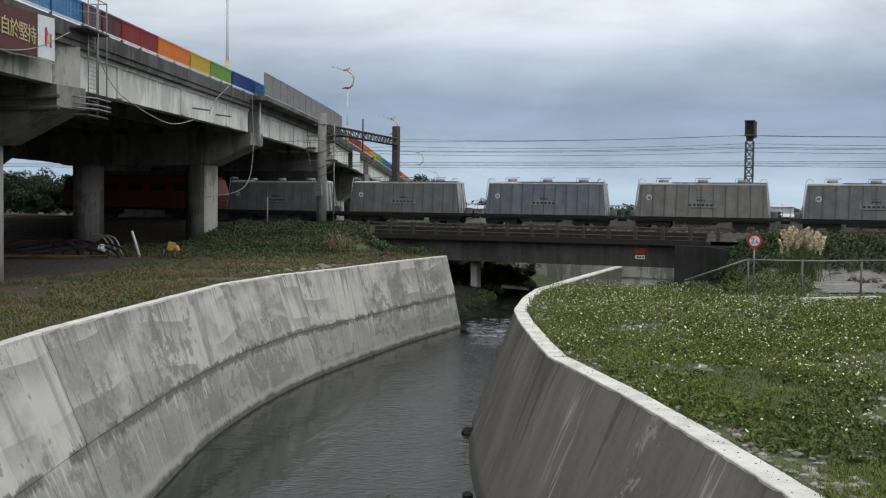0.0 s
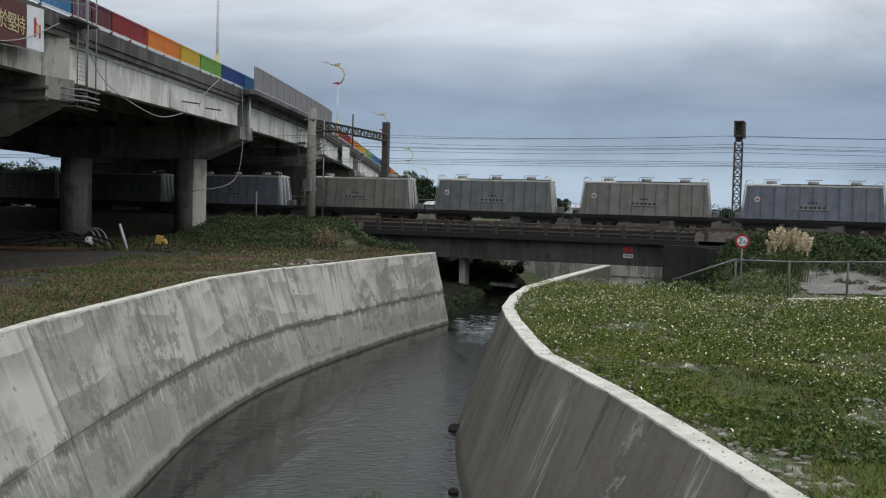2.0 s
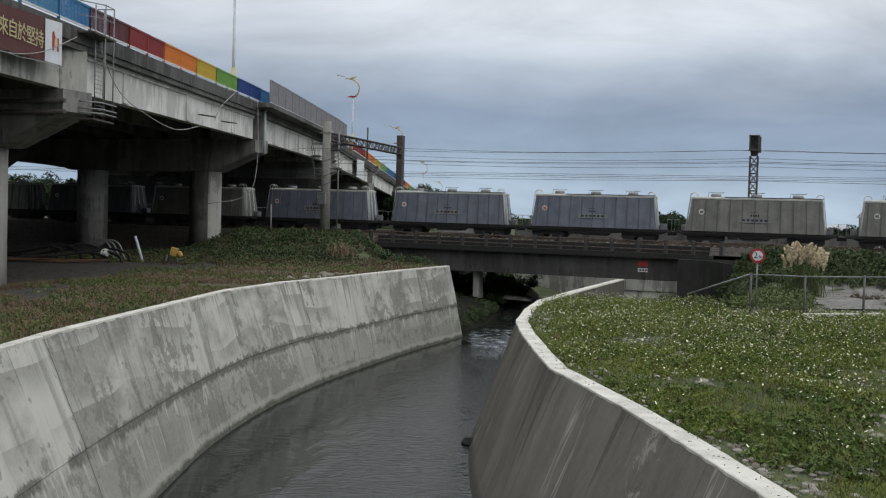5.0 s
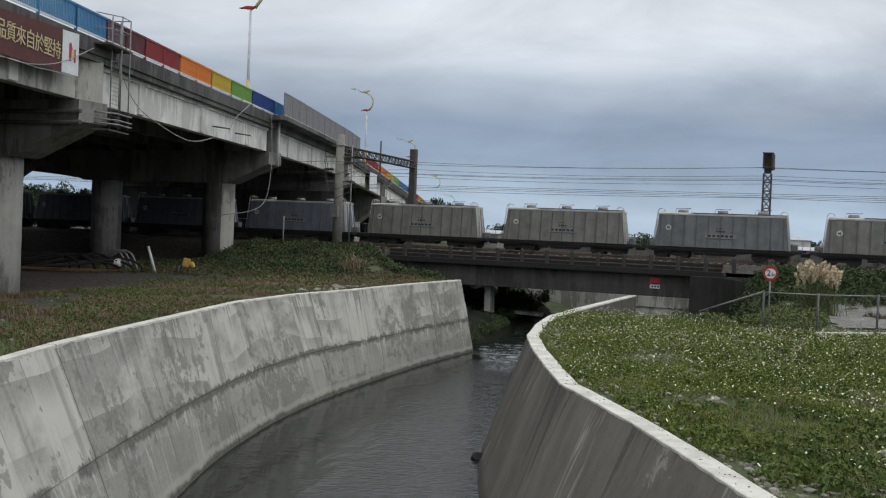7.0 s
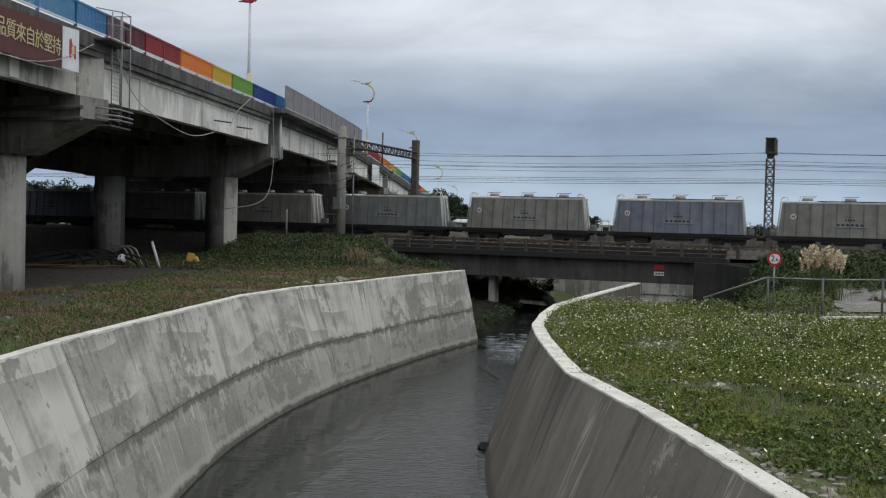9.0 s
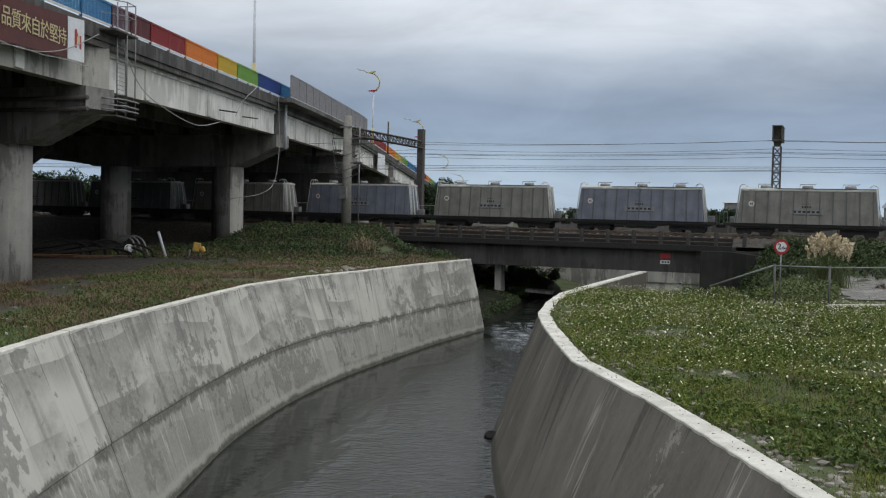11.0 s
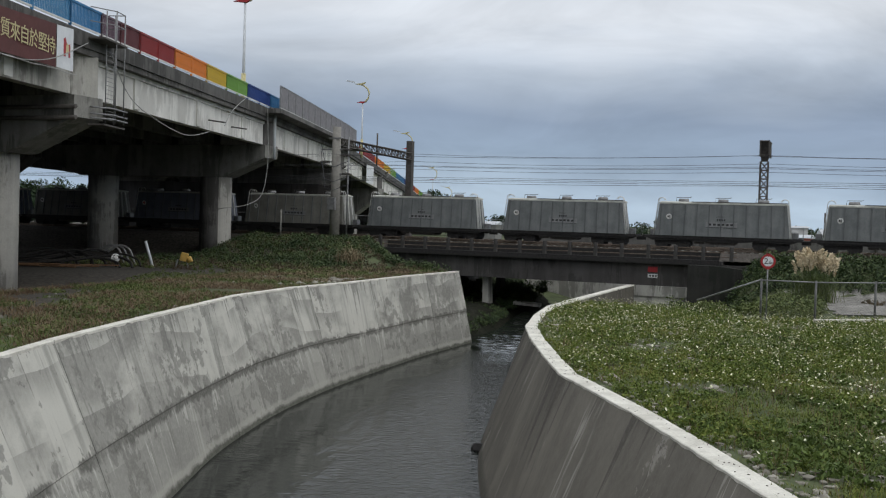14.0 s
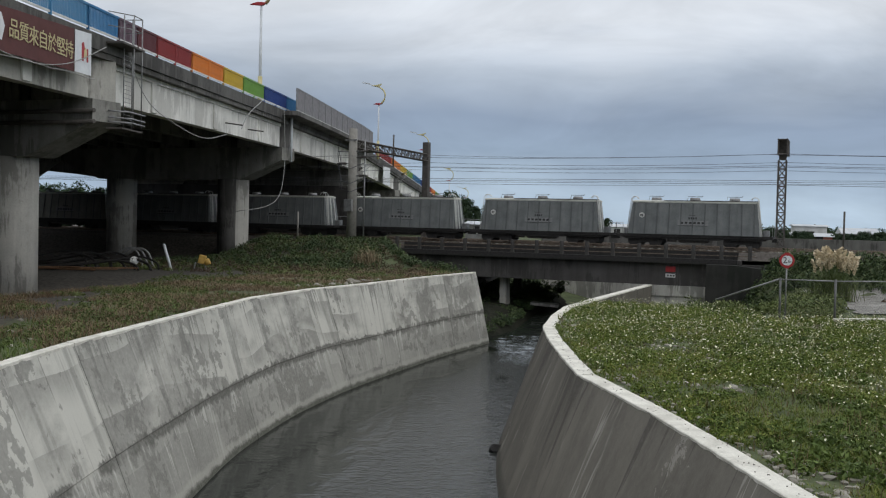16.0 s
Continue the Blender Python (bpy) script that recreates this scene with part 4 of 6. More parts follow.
def hopper_wagon(hue, label):
    w = thing("hopper_wagon", label, "freight wagon", group="train")
    mat = W_PAINT[hue]
    z0, z1 = 7.0 - RAIL_Z, 9.38 - RAIL_Z
    # body: four corners that lean inwards, ends steeper than the sides
    bw, tw, bl, tl = 1.32, 1.02, 4.82, 4.56

    def ring(lx, wy, z):
        return [(-lx, -wy, z), (lx, -wy, z), (lx, wy, z), (-lx, wy, z)]
    part("body", loft([ring(bl, bw, z0), ring(tl, tw, z1)]), mat, w)
    part("roof", loft([ring(tl + 0.04, tw + 0.03, z1), ring(tl + 0.04, tw + 0.03, z1 + 0.10), ring(tl - 0.05, 0.45, z1 + 0.2)]), M_ROOF, w, "pale cement-dusted roof")
    for i in range(11):
        s = -4.46 + 8.92 * i / 10
        for sgn in (-1, 1):
            p = [(s - 0.03, sgn * (bw + 0.0), z0 + 0.02), (s + 0.03, sgn * (bw + 0.0), z0 + 0.02), (s + 0.03, sgn * (bw + 0.05), z0 + 0.02), (s - 0.03, sgn * (bw + 0.05), z0 + 0.02)]
            t = [(s * 0.985 + k, sgn * (tw + o), z1 - 0.02) for k, o in ((-0.03, 0.0), (0.03, 0.0), (0.03, 0.05), (-0.03, 0.05))]
            part("rib", loft([p, t]), M_RIB, w)
    for e in (-1, 1):
        for j in range(3):
            y = -0.7 + 0.7 * j
            part("end_rib", loft([[(e * (bl + o), y + k, z0) for o, k in ((0, -0.05), (0.08, -0.05), (0.08, 0.05), (0, 0.05))],
                                  [(e * (tl + o), y * 0.8 + k, z1) for o, k in ((0, -0.05), (0.08, -0.05), (0.08, 0.05), (0, 0.05))]]), M_WHITE, w)
        arc = [(e * (bl + 0.14), -1.1, z0), (e * (tl + 0.12), -0.95, z1 + 0.2)]
        arc += [(e * (tl - 0.14 + 0.27 * math.cos(q)), -0.95, z1 + 0.2 + 0.27 * math.sin(q)) for q in (0.4, 0.9, 1.4, 1.9, 2.4, 2.9)]
        part("ladder_rail", tube(arc, 0.028, 6), M_WHITE, w)
        arc2 = [(x, y + 0.4, z) for x, y, z in arc]
        part("ladder_rail", tube(arc2, 0.028, 6), M_WHITE, w)
        for j in range(6):
            k = (j + 0.5) / 6
            part("rung", tube([(e * (bl + 0.14 - 0.28 * k), -1.1 + 0.15 * k, z0 + (z1 - z0) * k), (e * (bl + 0.14 - 0.28 * k), -0.7 + 0.15 * k, z0 + (z1 - z0) * k)], 0.018, 5), M_WHITE, w)
        part("end_rail", tube([(e * 5.72, -1.2, z0 - 0.05), (e * 5.72, -1.2, z0 + 0.8), (e * 5.72, 1.2, z0 + 0.8), (e * 5.72, 1.2, z0 - 0.05)], 0.022, 5), M_STEEL, w)
        part("coupler", box((e * 5.85 - 0.22, -0.14, z0 - 0.42), (e * 5.85 + 0.15, 0.14, z0 - 0.14), 0.03), M_BLACK, w)
        part("brake_gear", box((e * 5.2 - 0.25, 0.3, z0), (e * 5.2 + 0.2, 0.9, z0 + 0.45), 0.04), M_STEEL, w)
    for i, s in enumerate((-2.9, 0.0, 2.9)):
        h = part("hatch", tube([(s, -0.1, z1 + 0.12), (s, -0.1, z1 + 0.36), (s, -0.1, z1 + 0.42)], 0.42, 14, 0.34), M_STEEL, w, "round filling hatch")
        part("hatch_bar", tube([(s - 0.55, -0.3, z1 + 0.15), (s - 0.5, -0.3, z1 + 0.5), (s + 0.5, -0.3, z1 + 0.5), (s + 0.6, -0.3, z1 + 0.56)], 0.022, 5), M_DARKSTEEL, h)
    part("walkway", box((-2.2, -0.92, z1 + 0.16), (4.7, -0.5, z1 + 0.2)), M_DARKSTEEL, w)
    part("sole_bar", box((-5.75, -1.25, z0 - 0.22), (5.75, 1.25, z0), 0.02), M_BLACK, w)
    for sgn in (-1, 1):
        part("side_truss", prism([(-5.4, z0 - 0.2), (5.4, z0 - 0.2), (5.0, z0 - 0.38), (2.3, z0 - 0.32), (1.5, z0 - 0.42), (-1.5, z0 - 0.42), (-2.3, z0 - 0.32), (-5.0, z0 - 0.38)], sgn * 1.12 - 0.05, sgn * 1.12 + 0.05, "y"), M_BLACK, w)
    part("discharge_chute", prism([(-1.4, z0 - 0.2), (1.4, z0 - 0.2), (0.9, z0 - 0.62), (-0.9, z0 - 0.62)], -0.9, 0.9, "y"), M_DARKSTEEL, w)
    part("brake_cylinder", tube([(-1.9, -0.9, z0 - 0.4), (-1.2, -0.9, z0 - 0.4)], 0.17, 12), M_DARKSTEEL, w)
    for bx in (-3.55, 3.55):
        bogie = part("bogie", prism([(bx - 1.3, 0.30), (bx - 1.1, 0.06), (bx - 0.42, 0.06), (bx - 0.28, 0.30), (bx + 0.28, 0.30), (bx + 0.42, 0.06), (bx + 1.1, 0.06), (bx + 1.3, 0.30), (bx + 1.3, 0.6), (bx + 0.9, 0.78), (bx - 0.9, 0.78), (bx - 1.3, 0.6)], -0.95, 0.95, "y"), M_BLACK, w)
        for wx in (-0.75, 0.75):
            bm = bmesh.new()
            add_disc(bm, (bx + wx, -0.62, 0.40), (0, 1, 0), 0.40, 0.12, 20)
            add_disc(bm, (bx + wx, 0.50, 0.40), (0, 1, 0), 0.40, 0.12, 20)
            add_tube(bm, [(bx + wx, -0.6, 0.40), (bx + wx, 0.6, 0.40)], 0.07, 8)
            part("wheelset", bm, M_DARKSTEEL, bogie)
    # round emblem and unreadable lettering lie on the leaning side
    def on_side(s, z, out=0.02):
        k = (z - z0) / (z1 - z0)
        return Vector((s, -(bw + (tw - bw) * k) - out, z))
    lean = Vector((0, -(z1 - z0), -(bw - tw))).normalized()
    bm = bmesh.new()
    add_disc(bm, on_side(-3.8, z0 + 1.42, 0.055), lean, 0.21, 0.012, 22)
    e = part("emblem", bm, M_WHITE, w, "round emblem in white and red")
    bm = bmesh.new()
    c = on_side(-3.82, z0 + 1.42, 0.075)
    add_box(bm, c + Vector((-0.10, -0.006, -0.06)), c + Vector((0.02, 0.006, 0.07)))
    add_box(bm, c + Vector((0.05, -0.006, -0.10)), c + Vector((0.11, 0.006, 0.10)))
    part("emblem_mark", bm, M_RED if hue == "blue" else M_INK, e)
    part("number_plate", prism([(on_side(0, z, o).y, z) for z, o in ((z0 + 0.72, 0.0), (z0 + 0.72, 0.010), (z0 + 1.06, 0.010), (z0 + 1.06, 0.0))], -1.1, 1.15), M_PLATE, w, "pale plate with worn lettering")
    for i in range(6):
        c = on_side(-0.78 + 0.31 * i, z0 + 0.88, 0.012)
        part("stencil_bar", box(c + Vector((-0.10, -0.006, -0.09)), c + Vector((0.10, 0.006, 0.09))), M_INK, w)
    for i in range(4):
        c = on_side(-0.26 + 0.17 * i, z0 + 1.24, 0.012)
        part("stencil_bar", box(c + Vector((-0.05, -0.006, -0.07)), c + Vector((0.05, 0.006, 0.07))), M_INK, w)
    part("stencil_line", box(on_side(-1.05, z0 + 0.66, 0.012), on_side(1.1, z0 + 0.69, 0.03)), M_INK, w)
    part("stencil_line", box(on_side(-0.35, z0 + 1.45, 0.012), on_side(0.15, z0 + 1.48, 0.03)), M_INK, w)
    return w


HUE_LABEL = {"grey": "grey cement hopper wagon with ribbed sloping sides", "blue": "blue-grey cement hopper wagon with ribbed sides", "tan": "dusty cement-stained hopper wagon with ribbed sides"}
ORDER = ["grey", "grey", "blue", "tan", "grey", "tan", "blue", "blue", "blue", "tan", "tan", "grey", "tan", "blue", "tan", "blue", "tan", "grey", "grey", "grey", "grey", "grey"]
FIRST = -44.05
source = {}
for i, hue in enumerate(ORDER):
    if hue in source:
        w = copy_thing(source[hue], Matrix())
    else:
        w = source[hue] = hopper_wagon(hue, HUE_LABEL[hue])
    TRAIN.append((w, FIRST + PITCH * i))


def locomotive():
    lo = thing("locomotive", "orange electric locomotive with a dark roof", "locomotive", group="train")
    # orange darkened so the overpass's shade is already in the paint
    orange = material("locomotive_orange", (0.15, 0.03, 0.014), (0.22, 0.045, 0.02), 1.5, 0.5, 0.04)
    L = 8.2
    side = [(-L, 1.0), (L, 1.0), (L + 0.15, 2.2), (L - 0.35, 3.55), (L - 0.8, 3.85), (-L + 0.8, 3.85), (-L + 0.35, 3.55), (-L - 0.15, 2.2)]
    part("body", prism(side, -1.4, 1.4, "y"), orange, lo)
    part("roof", prism([(-L + 0.9, 3.84), (L - 0.9, 3.84), (L - 1.3, 4.1), (-L + 1.3, 4.1)], -1.2, 1.2, "y"), M_DARKSTEEL, lo)
    for s in (-5, -2.5, 0, 2.5, 5):
        part("grille", box((s - 0.8, -1.43, 2.5), (s + 0.8, -1.404, 3.2), 0.01), M_BLACK, lo)
    for e in (-1, 1):
        part("cab_window", box((e * (L - 1.4) - 0.4, -1.43, 2.5), (e * (L - 1.4) + 0.4, -1.404, 3.3), 0.01), M_BLACK, lo)
        part("coupler", box((e * (L + 0.3) - 0.3, -0.14, 0.6), (e * (L + 0.3) + 0.3, 0.14, 0.9), 0.03), M_BLACK, lo)
        bogie = part("bogie", box((e * 5.0 - 2.0, -1.0, 0.35), (e * 5.0 + 2.0, 1.0, 0.95), 0.06), M_BLACK, lo)
        for wx in (-1.3, 0, 1.3):
            bm = bmesh.new()
            for y in (-0.62, 0.5):
                add_disc(bm, (e * 5.0 + wx, y, 0.5), (0, 1, 0), 0.5, 0.12, 20)
            add_tube(bm, [(e * 5.0 + wx, -0.6, 0.5), (e * 5.0 + wx, 0.6, 0.5)], 0.09, 8)
            part("wheelset", bm, M_DARKSTEEL, bogie)
    part("underframe", box((-L, -1.3, 0.8), (L, 1.3, 1.0), 0.02), M_BLACK, lo)
    return lo


TRAIN.append((locomotive(), FIRST - PITCH / 2 - 8.6))


# ---- on and about the overpass ----
M_MAROON = material("maroon_banner_cloth", (0.085, 0.03, 0.028), (0.125, 0.045, 0.042), 1.5, 0.75, 0.05)
M_GOLD = material("pale_gold_lettering", (0.50, 0.44, 0.24), (0.62, 0.56, 0.33), 4, 0.7, 0)
M_BANNERWHITE = material("white_banner_cloth", (0.62, 0.64, 0.67), (0.76, 0.78, 0.80), 2, 0.75, 0.03)
M_CABLE = material("pale_cable_sheath", (0.28, 0.28, 0.27), (0.42, 0.42, 0.40), 6, 0.6, 0)
M_LAMPGREY = material("pale_lamp_post_paint", (0.5, 0.53, 0.55), (0.66, 0.69, 0.71), 3, 0.45, 0)
M_YELLOW = material("yellow_lamp_arm", (0.48, 0.42, 0.20), (0.62, 0.56, 0.30), 3, 0.5, 0)
BX = EDGE + 0.52


def lettering(text, size):
    c = bpy.data.curves.new("lettering", "FONT")
    c.body, c.size, c.extrude, c.align_x, c.align_y = text, size, 0.006, "CENTER", "CENTER"
    ob = bpy.data.objects.new("lettering", c)
    me = bpy.data.meshes.new_from_object(ob)
    bpy.data.objects.remove(ob)
    return me


banner = thing("banner", "long maroon cloth banner with pale gold lettering", "banner", ROAD)
bm = bmesh.new()
secs = []
for i in range(15):
    a = 30.0 + 11.05 * i / 14
    wob = 0.02 * math.sin(i * 1.7)
    zt, zb = interp(a, [30, 42.6], [14.85, 15.46]), interp(a, [30, 42.6], [13.30, 13.62])
    secs.append([(BX + wob, a, zb), (BX + 0.012 + wob, a, zb), (BX + 0.012 + wob, a, zt), (BX + wob, a, zt)])
part("cloth", loft(secs), M_MAROON, banner)
part("end_panel", loft([[(BX + 0.015, a, zb), (BX + 0.03, a, zb), (BX + 0.03, a, zt), (BX + 0.015, a, zt)] for a, zb, zt in ((41.06, 13.59, 15.37), (42.62, 13.62, 15.46))]),
     M_BANNERWHITE, banner, "white end panel with a small red and yellow mark")
part("mark", prism([(41.68, 14.15), (41.86, 14.15), (41.9, 14.55), (42.1, 14.6), (42.16, 14.15), (42.32, 14.15), (42.3, 14.75), (42.0, 14.66), (41.84, 14.98), (41.68, 14.9)], BX + 0.032, BX + 0.04), M_RED, banner)
part("mark", prism([(41.88, 14.3), (42.14, 14.3), (42.16, 14.62), (42.02, 14.76), (41.9, 14.62)], BX + 0.041, BX + 0.048), M_GOLD, banner)
part("mark", prism([(34.65, 13.85), (35.15, 13.85), (35.35, 14.4), (35.1, 14.85), (34.7, 14.85), (34.9, 14.4)], BX + 0.03, BX + 0.04), M_BANNERWHITE, banner)
for i, ch in enumerate("\u54c1\u8cea\u4f86\u81ea\u65bc\u5805\u6301"):
    me = lettering(ch, 0.80)
    me.materials.append(M_GOLD)
    ob = new("character", me)
    ob.parent = banner
    # upright on the banner's face, reading away along the road
    ob.matrix_basis = Matrix.Translation((BX + 0.045, 36.0 + 0.75 * i, 14.36)) @ Matrix(((0, 0, 1, 0), (1, 0, 0, 0), (0, 1, 0, 0), (0, 0, 0, 1)))
part("hem_rope", tube([(BX + 0.03, 30 + i, interp(30 + i, [30, 42.6], [13.22, 13.56]) - 0.06 * math.sin(i * 0.9) ** 2) for i in range(14)], 0.02, 5), M_CABLE, banner)

ladder = thing("access_ladder", "grey steel caged ladder and platform on the overpass pier", "ladder", ROAD)
LX = EDGE + 1.1
L0, L1, LI = 46.0, 47.0, EDGE + 0.62
for x, a in ((LI, L0), (LX, L0), (LI, L1), (LX, L1)):
    part("stile", tube([(x, a, 11.7), (x, a, 16.98)], 0.03, 6), M_STEEL, ladder)
for i in range(17):
    part("rung", tube([(LI, L0, 11.9 + 0.2 * i), (LI, L1, 11.9 + 0.2 * i)], 0.014, 5), M_STEEL, ladder)
for z in (16.95, 16.3):
    part("hoop", tube([(EDGE + 0.3, 44.9, z), (LX, L0, z), (LX, L1, z), (EDGE + 0.3, L1, z)], 0.025, 6), M_STEEL, ladder)
part("platform", box((EDGE + 0.3, 44.6, 15.42), (LX + 0.06, 47.2, 15.52), 0.02), M_DARKSTEEL, ladder)
for z in (11.85, 12.05, 12.35):
    part("platform_rail", tube([(EDGE + 0.4, 44.8, z), (LX + 0.05, 45.6, z), (LX + 0.05, 47.3, z)], 0.045, 6), M_STEEL, ladder)
part("platform_floor", box((EDGE + 0.3, 44.8, 11.5), (LX, 47.2, 11.58), 0.01), M_DARKSTEEL, ladder)

for z in (12.25, 11.75):
    p = tagged(part("pipe", tube([(-7.6, -1.05, z), (0.5, -1.05, z)], 0.10, 10), M_DARKSTEEL), "dark service pipe fixed along the pier cap", "pipe", "service pipes")
    p.matrix_basis = ROAD @ Matrix.Translation((EDGE, 45.0, 0)) @ SKEW


def cable(name, label, pts, r):
    fine = []
    for i in range(len(pts) - 1):
        p0, p1, p2, p3 = (Vector(pts[max(0, min(len(pts) - 1, i + k))]) for k in (-1, 0, 1, 2))
        for k in range(6):
            u = k / 6
            fine.append(0.5 * ((2 * p1) + (p2 - p0) * u + (2 * p0 - 5 * p1 + 4 * p2 - p3) * u * u + (3 * p1 - p0 - 3 * p2 + p3) * u ** 3))
    fine.append(Vector(pts[-1]))
    c = tagged(part(name, tube(fine, r, 6), M_CABLE), label, "cable")
    c.matrix_basis = ROAD
    return c


CX = EDGE + 0.45
cable("slack_cable", "pale cable hanging in a loop under the girder edge", [(CX, 47.0, 15.1), (CX, 49.3, 13.42), (CX, 52.8, 12.65), (CX, 58.0, 12.2), (CX, 62.3, 12.75), (CX, 62.5, 12.9)], 0.026)
cable("slack_cable", "pale cable hanging from the parapet to a column", [(CX + 0.2, 76.7, 15.9), (CX + 0.2, 77.0, 14.2), (CX + 0.2, 77.2, 12.0), (CX, 76.6, 9.4), (CX - 0.7, 75.2, 8.4), (CX - 2.6, 74.4, 8.0), (CX - 3.4, 76.5, 7.9)], 0.026)
cable("slack_cable", "pale cable sagging across the banner to the platform", [(CX + 0.2, 30.0, 14.0), (CX + 0.2, 36.0, 13.35), (CX + 0.25, 40.0, 13.75), (CX + 0.2, 43.9, 15.1)], 0.02)
cable("slack_cable", "thin pale cable rising up the girder to the railing", [(CX, 66.0, 13.5), (CX, 67.5, 14.6), (CX, 70.8, 15.9)], 0.03)
for a in (63.4, 68.6):
    s_ = tagged(part("drain_spout", tube([(CX - 0.3, a, deck_z(a) - 2.3), (CX + 0.55, a + 0.9, deck_z(a) - 2.35)], 0.05, 8), M_DARKSTEEL), "short dark drain spout on the girder face", "drain", "drain spouts")
    s_.matrix_basis = ROAD
pipe = tagged(part("downpipe", tube([(CX + 0.1, 79.6, 15.9), (CX + 0.1, 79.6, 12.1)], 0.11, 10), M_LAMPGREY), "pale drain downpipe at the girder joint", "downpipe")
pipe.matrix_basis = ROAD


def street_lamp(a, off, height, reach, label):
    """A pale pole with a red wing, a curved yellow arm and a long lamp head, like a bird."""
    z = deck_z(a) - 0.4
    lamp = thing("street_lamp", label, "street lamp", ROAD @ pose(off, a, z), "street lamps")
    k = reach
    part("pole", tube([(0, 0, 0), (0, 0, height)], 0.13, 10, 0.08), M_LAMPGREY, lamp)
    part("base", tube([(0, 0, 0), (0, 0, 2.3)], 0.17, 10), M_YELLOW, lamp)
    part("red_wing", prism([(-0.95 * k, height - 0.05), (0.1, height - 0.12), (0.5 * k, height + 0.1), (-0.3 * k, height + 0.12)], -0.14, 0.14, "y"), M_RED, lamp)
    arm = [(0.35 * k, 0, height), (0.85 * k, 0, height + 0.7 * k), (1.0 * k, 0, height + 1.5 * k), (0.7 * k, 0, height + 2.2 * k), (0.0, 0, height + 2.7 * k), (-0.9 * k, 0, height + 2.9 * k)]
    part("arm", tube(arm, 0.12, 8, 0.09), M_YELLOW, lamp)
    part("yellow_wing", prism([(0.4 * k, height + 3.2 * k), (0.25 * k, height + 2.95 * k), (-0.4 * k, height + 2.75 * k), (-1.3 * k, height + 2.85 * k), (-0.6 * k, height + 2.95 * k)], -0.15, 0.15, "y"), M_YELLOW, lamp)
    part("lamp_head", prism([(-0.9 * k, height + 2.85 * k), (-1.6 * k, height + 3.1 * k), (-2.7 * k, height + 3.3 * k), (-2.6 * k, height + 3.45 * k), (-1.5 * k, height + 3.25 * k)], -0.16, 0.16, "y"), M_LAMPGREY, lamp)
    return lamp


street_lamp(72.3, EDGE - 0.1, 7.6, 0.9, "pale street lamp with red wing and curved yellow arm")
street_lamp(126, EDGE + 0.45, 7.0, 0.8, "pale street lamp with red wing beyond the screen")
street_lamp(188, EDGE - 0.5, 8.0, 1.0, "distant street lamp with a yellow curved arm")
street_lamp(250, EDGE - 0.5, 7.6, 1.0, "distant street lamp with red and yellow wings")
street_lamp(312, EDGE - 0.5, 7.6, 1.0, "far off street lamp with red and yellow wings")

sheet = tagged(part("sign_board", box((EDGE + 0.4, 131, 12.3), (EDGE + 0.46, 137.5, 14.7), 0.01), M_BANNERWHITE), "white board fixed to the far girder", "sign board")
sheet.matrix_basis = ROAD
wst = thing("warning_plate", "red and white clearance plates on the bridge girder", "sign", RAIL)
part("red_plate", box((-12.22, 72.66, 4.32), (-11.52, 72.70, 4.72), 0.005), M_RED, wst)
part("white_plate", box((-12.22, 72.66, 3.92), (-11.52, 72.70, 4.20), 0.005), M_WHITE, wst)
for i in range(3):
    part("plate_bar", box((-12.1 + 0.2 * i, 72.645, 4.0), (-11.97 + 0.2 * i, 72.658, 4.12)), M_INK, wst)


# ---- plants ----
def leafy(name, colours, rough=0.7, spec=0.3, through_light=0.0):
    """Foliage: each piece takes its own tint between colours."""
    m = bpy.data.materials.new(name)
    m.use_nodes = True
    n, l = m.node_tree.nodes, m.node_tree.links
    b = n["Principled BSDF"]
    b.inputs["Roughness"].default_value, b.inputs["Specular IOR Level"].default_value = rough, spec
    g = n.new("ShaderNodeNewGeometry")
    tc, ns = n.new("ShaderNodeTexCoord"), n.new("ShaderNodeTexNoise")
    ns.inputs["Scale"].default_value, ns.inputs["Detail"].default_value = 0.45, 4
    l.new(tc.outputs["Object"], ns.inputs["Vector"])
    ad = n.new("ShaderNodeMath")
    ad.operation = "MULTIPLY_ADD"
    ad.inputs[1].default_value = 0.6
    l.new(g.outputs["Random Per Island"], ad.inputs[0])
    sc = n.new("ShaderNodeMapRange")
    for k, v in (("From Min", 0.3), ("From Max", 0.7), ("To Min", 0.0), ("To Max", 0.4)):
        sc.inputs[k].default_value = v
    l.new(ns.outputs["Fac"], sc.inputs["Value"])
    l.new(sc.outputs[0], ad.inputs[2])
    r = n.new("ShaderNodeValToRGB")
    el = r.color_ramp.elements
    while len(el) < len(colours):
        el.new(0.5)
    for i, c in enumerate(colours):
        el[i].position, el[i].color = i / (len(colours) - 1), (*c, 1)
    l.new(ad.outputs[0], r.inputs[0])
    l.new(r.outputs[0], b.inputs["Base Color"])
    return m


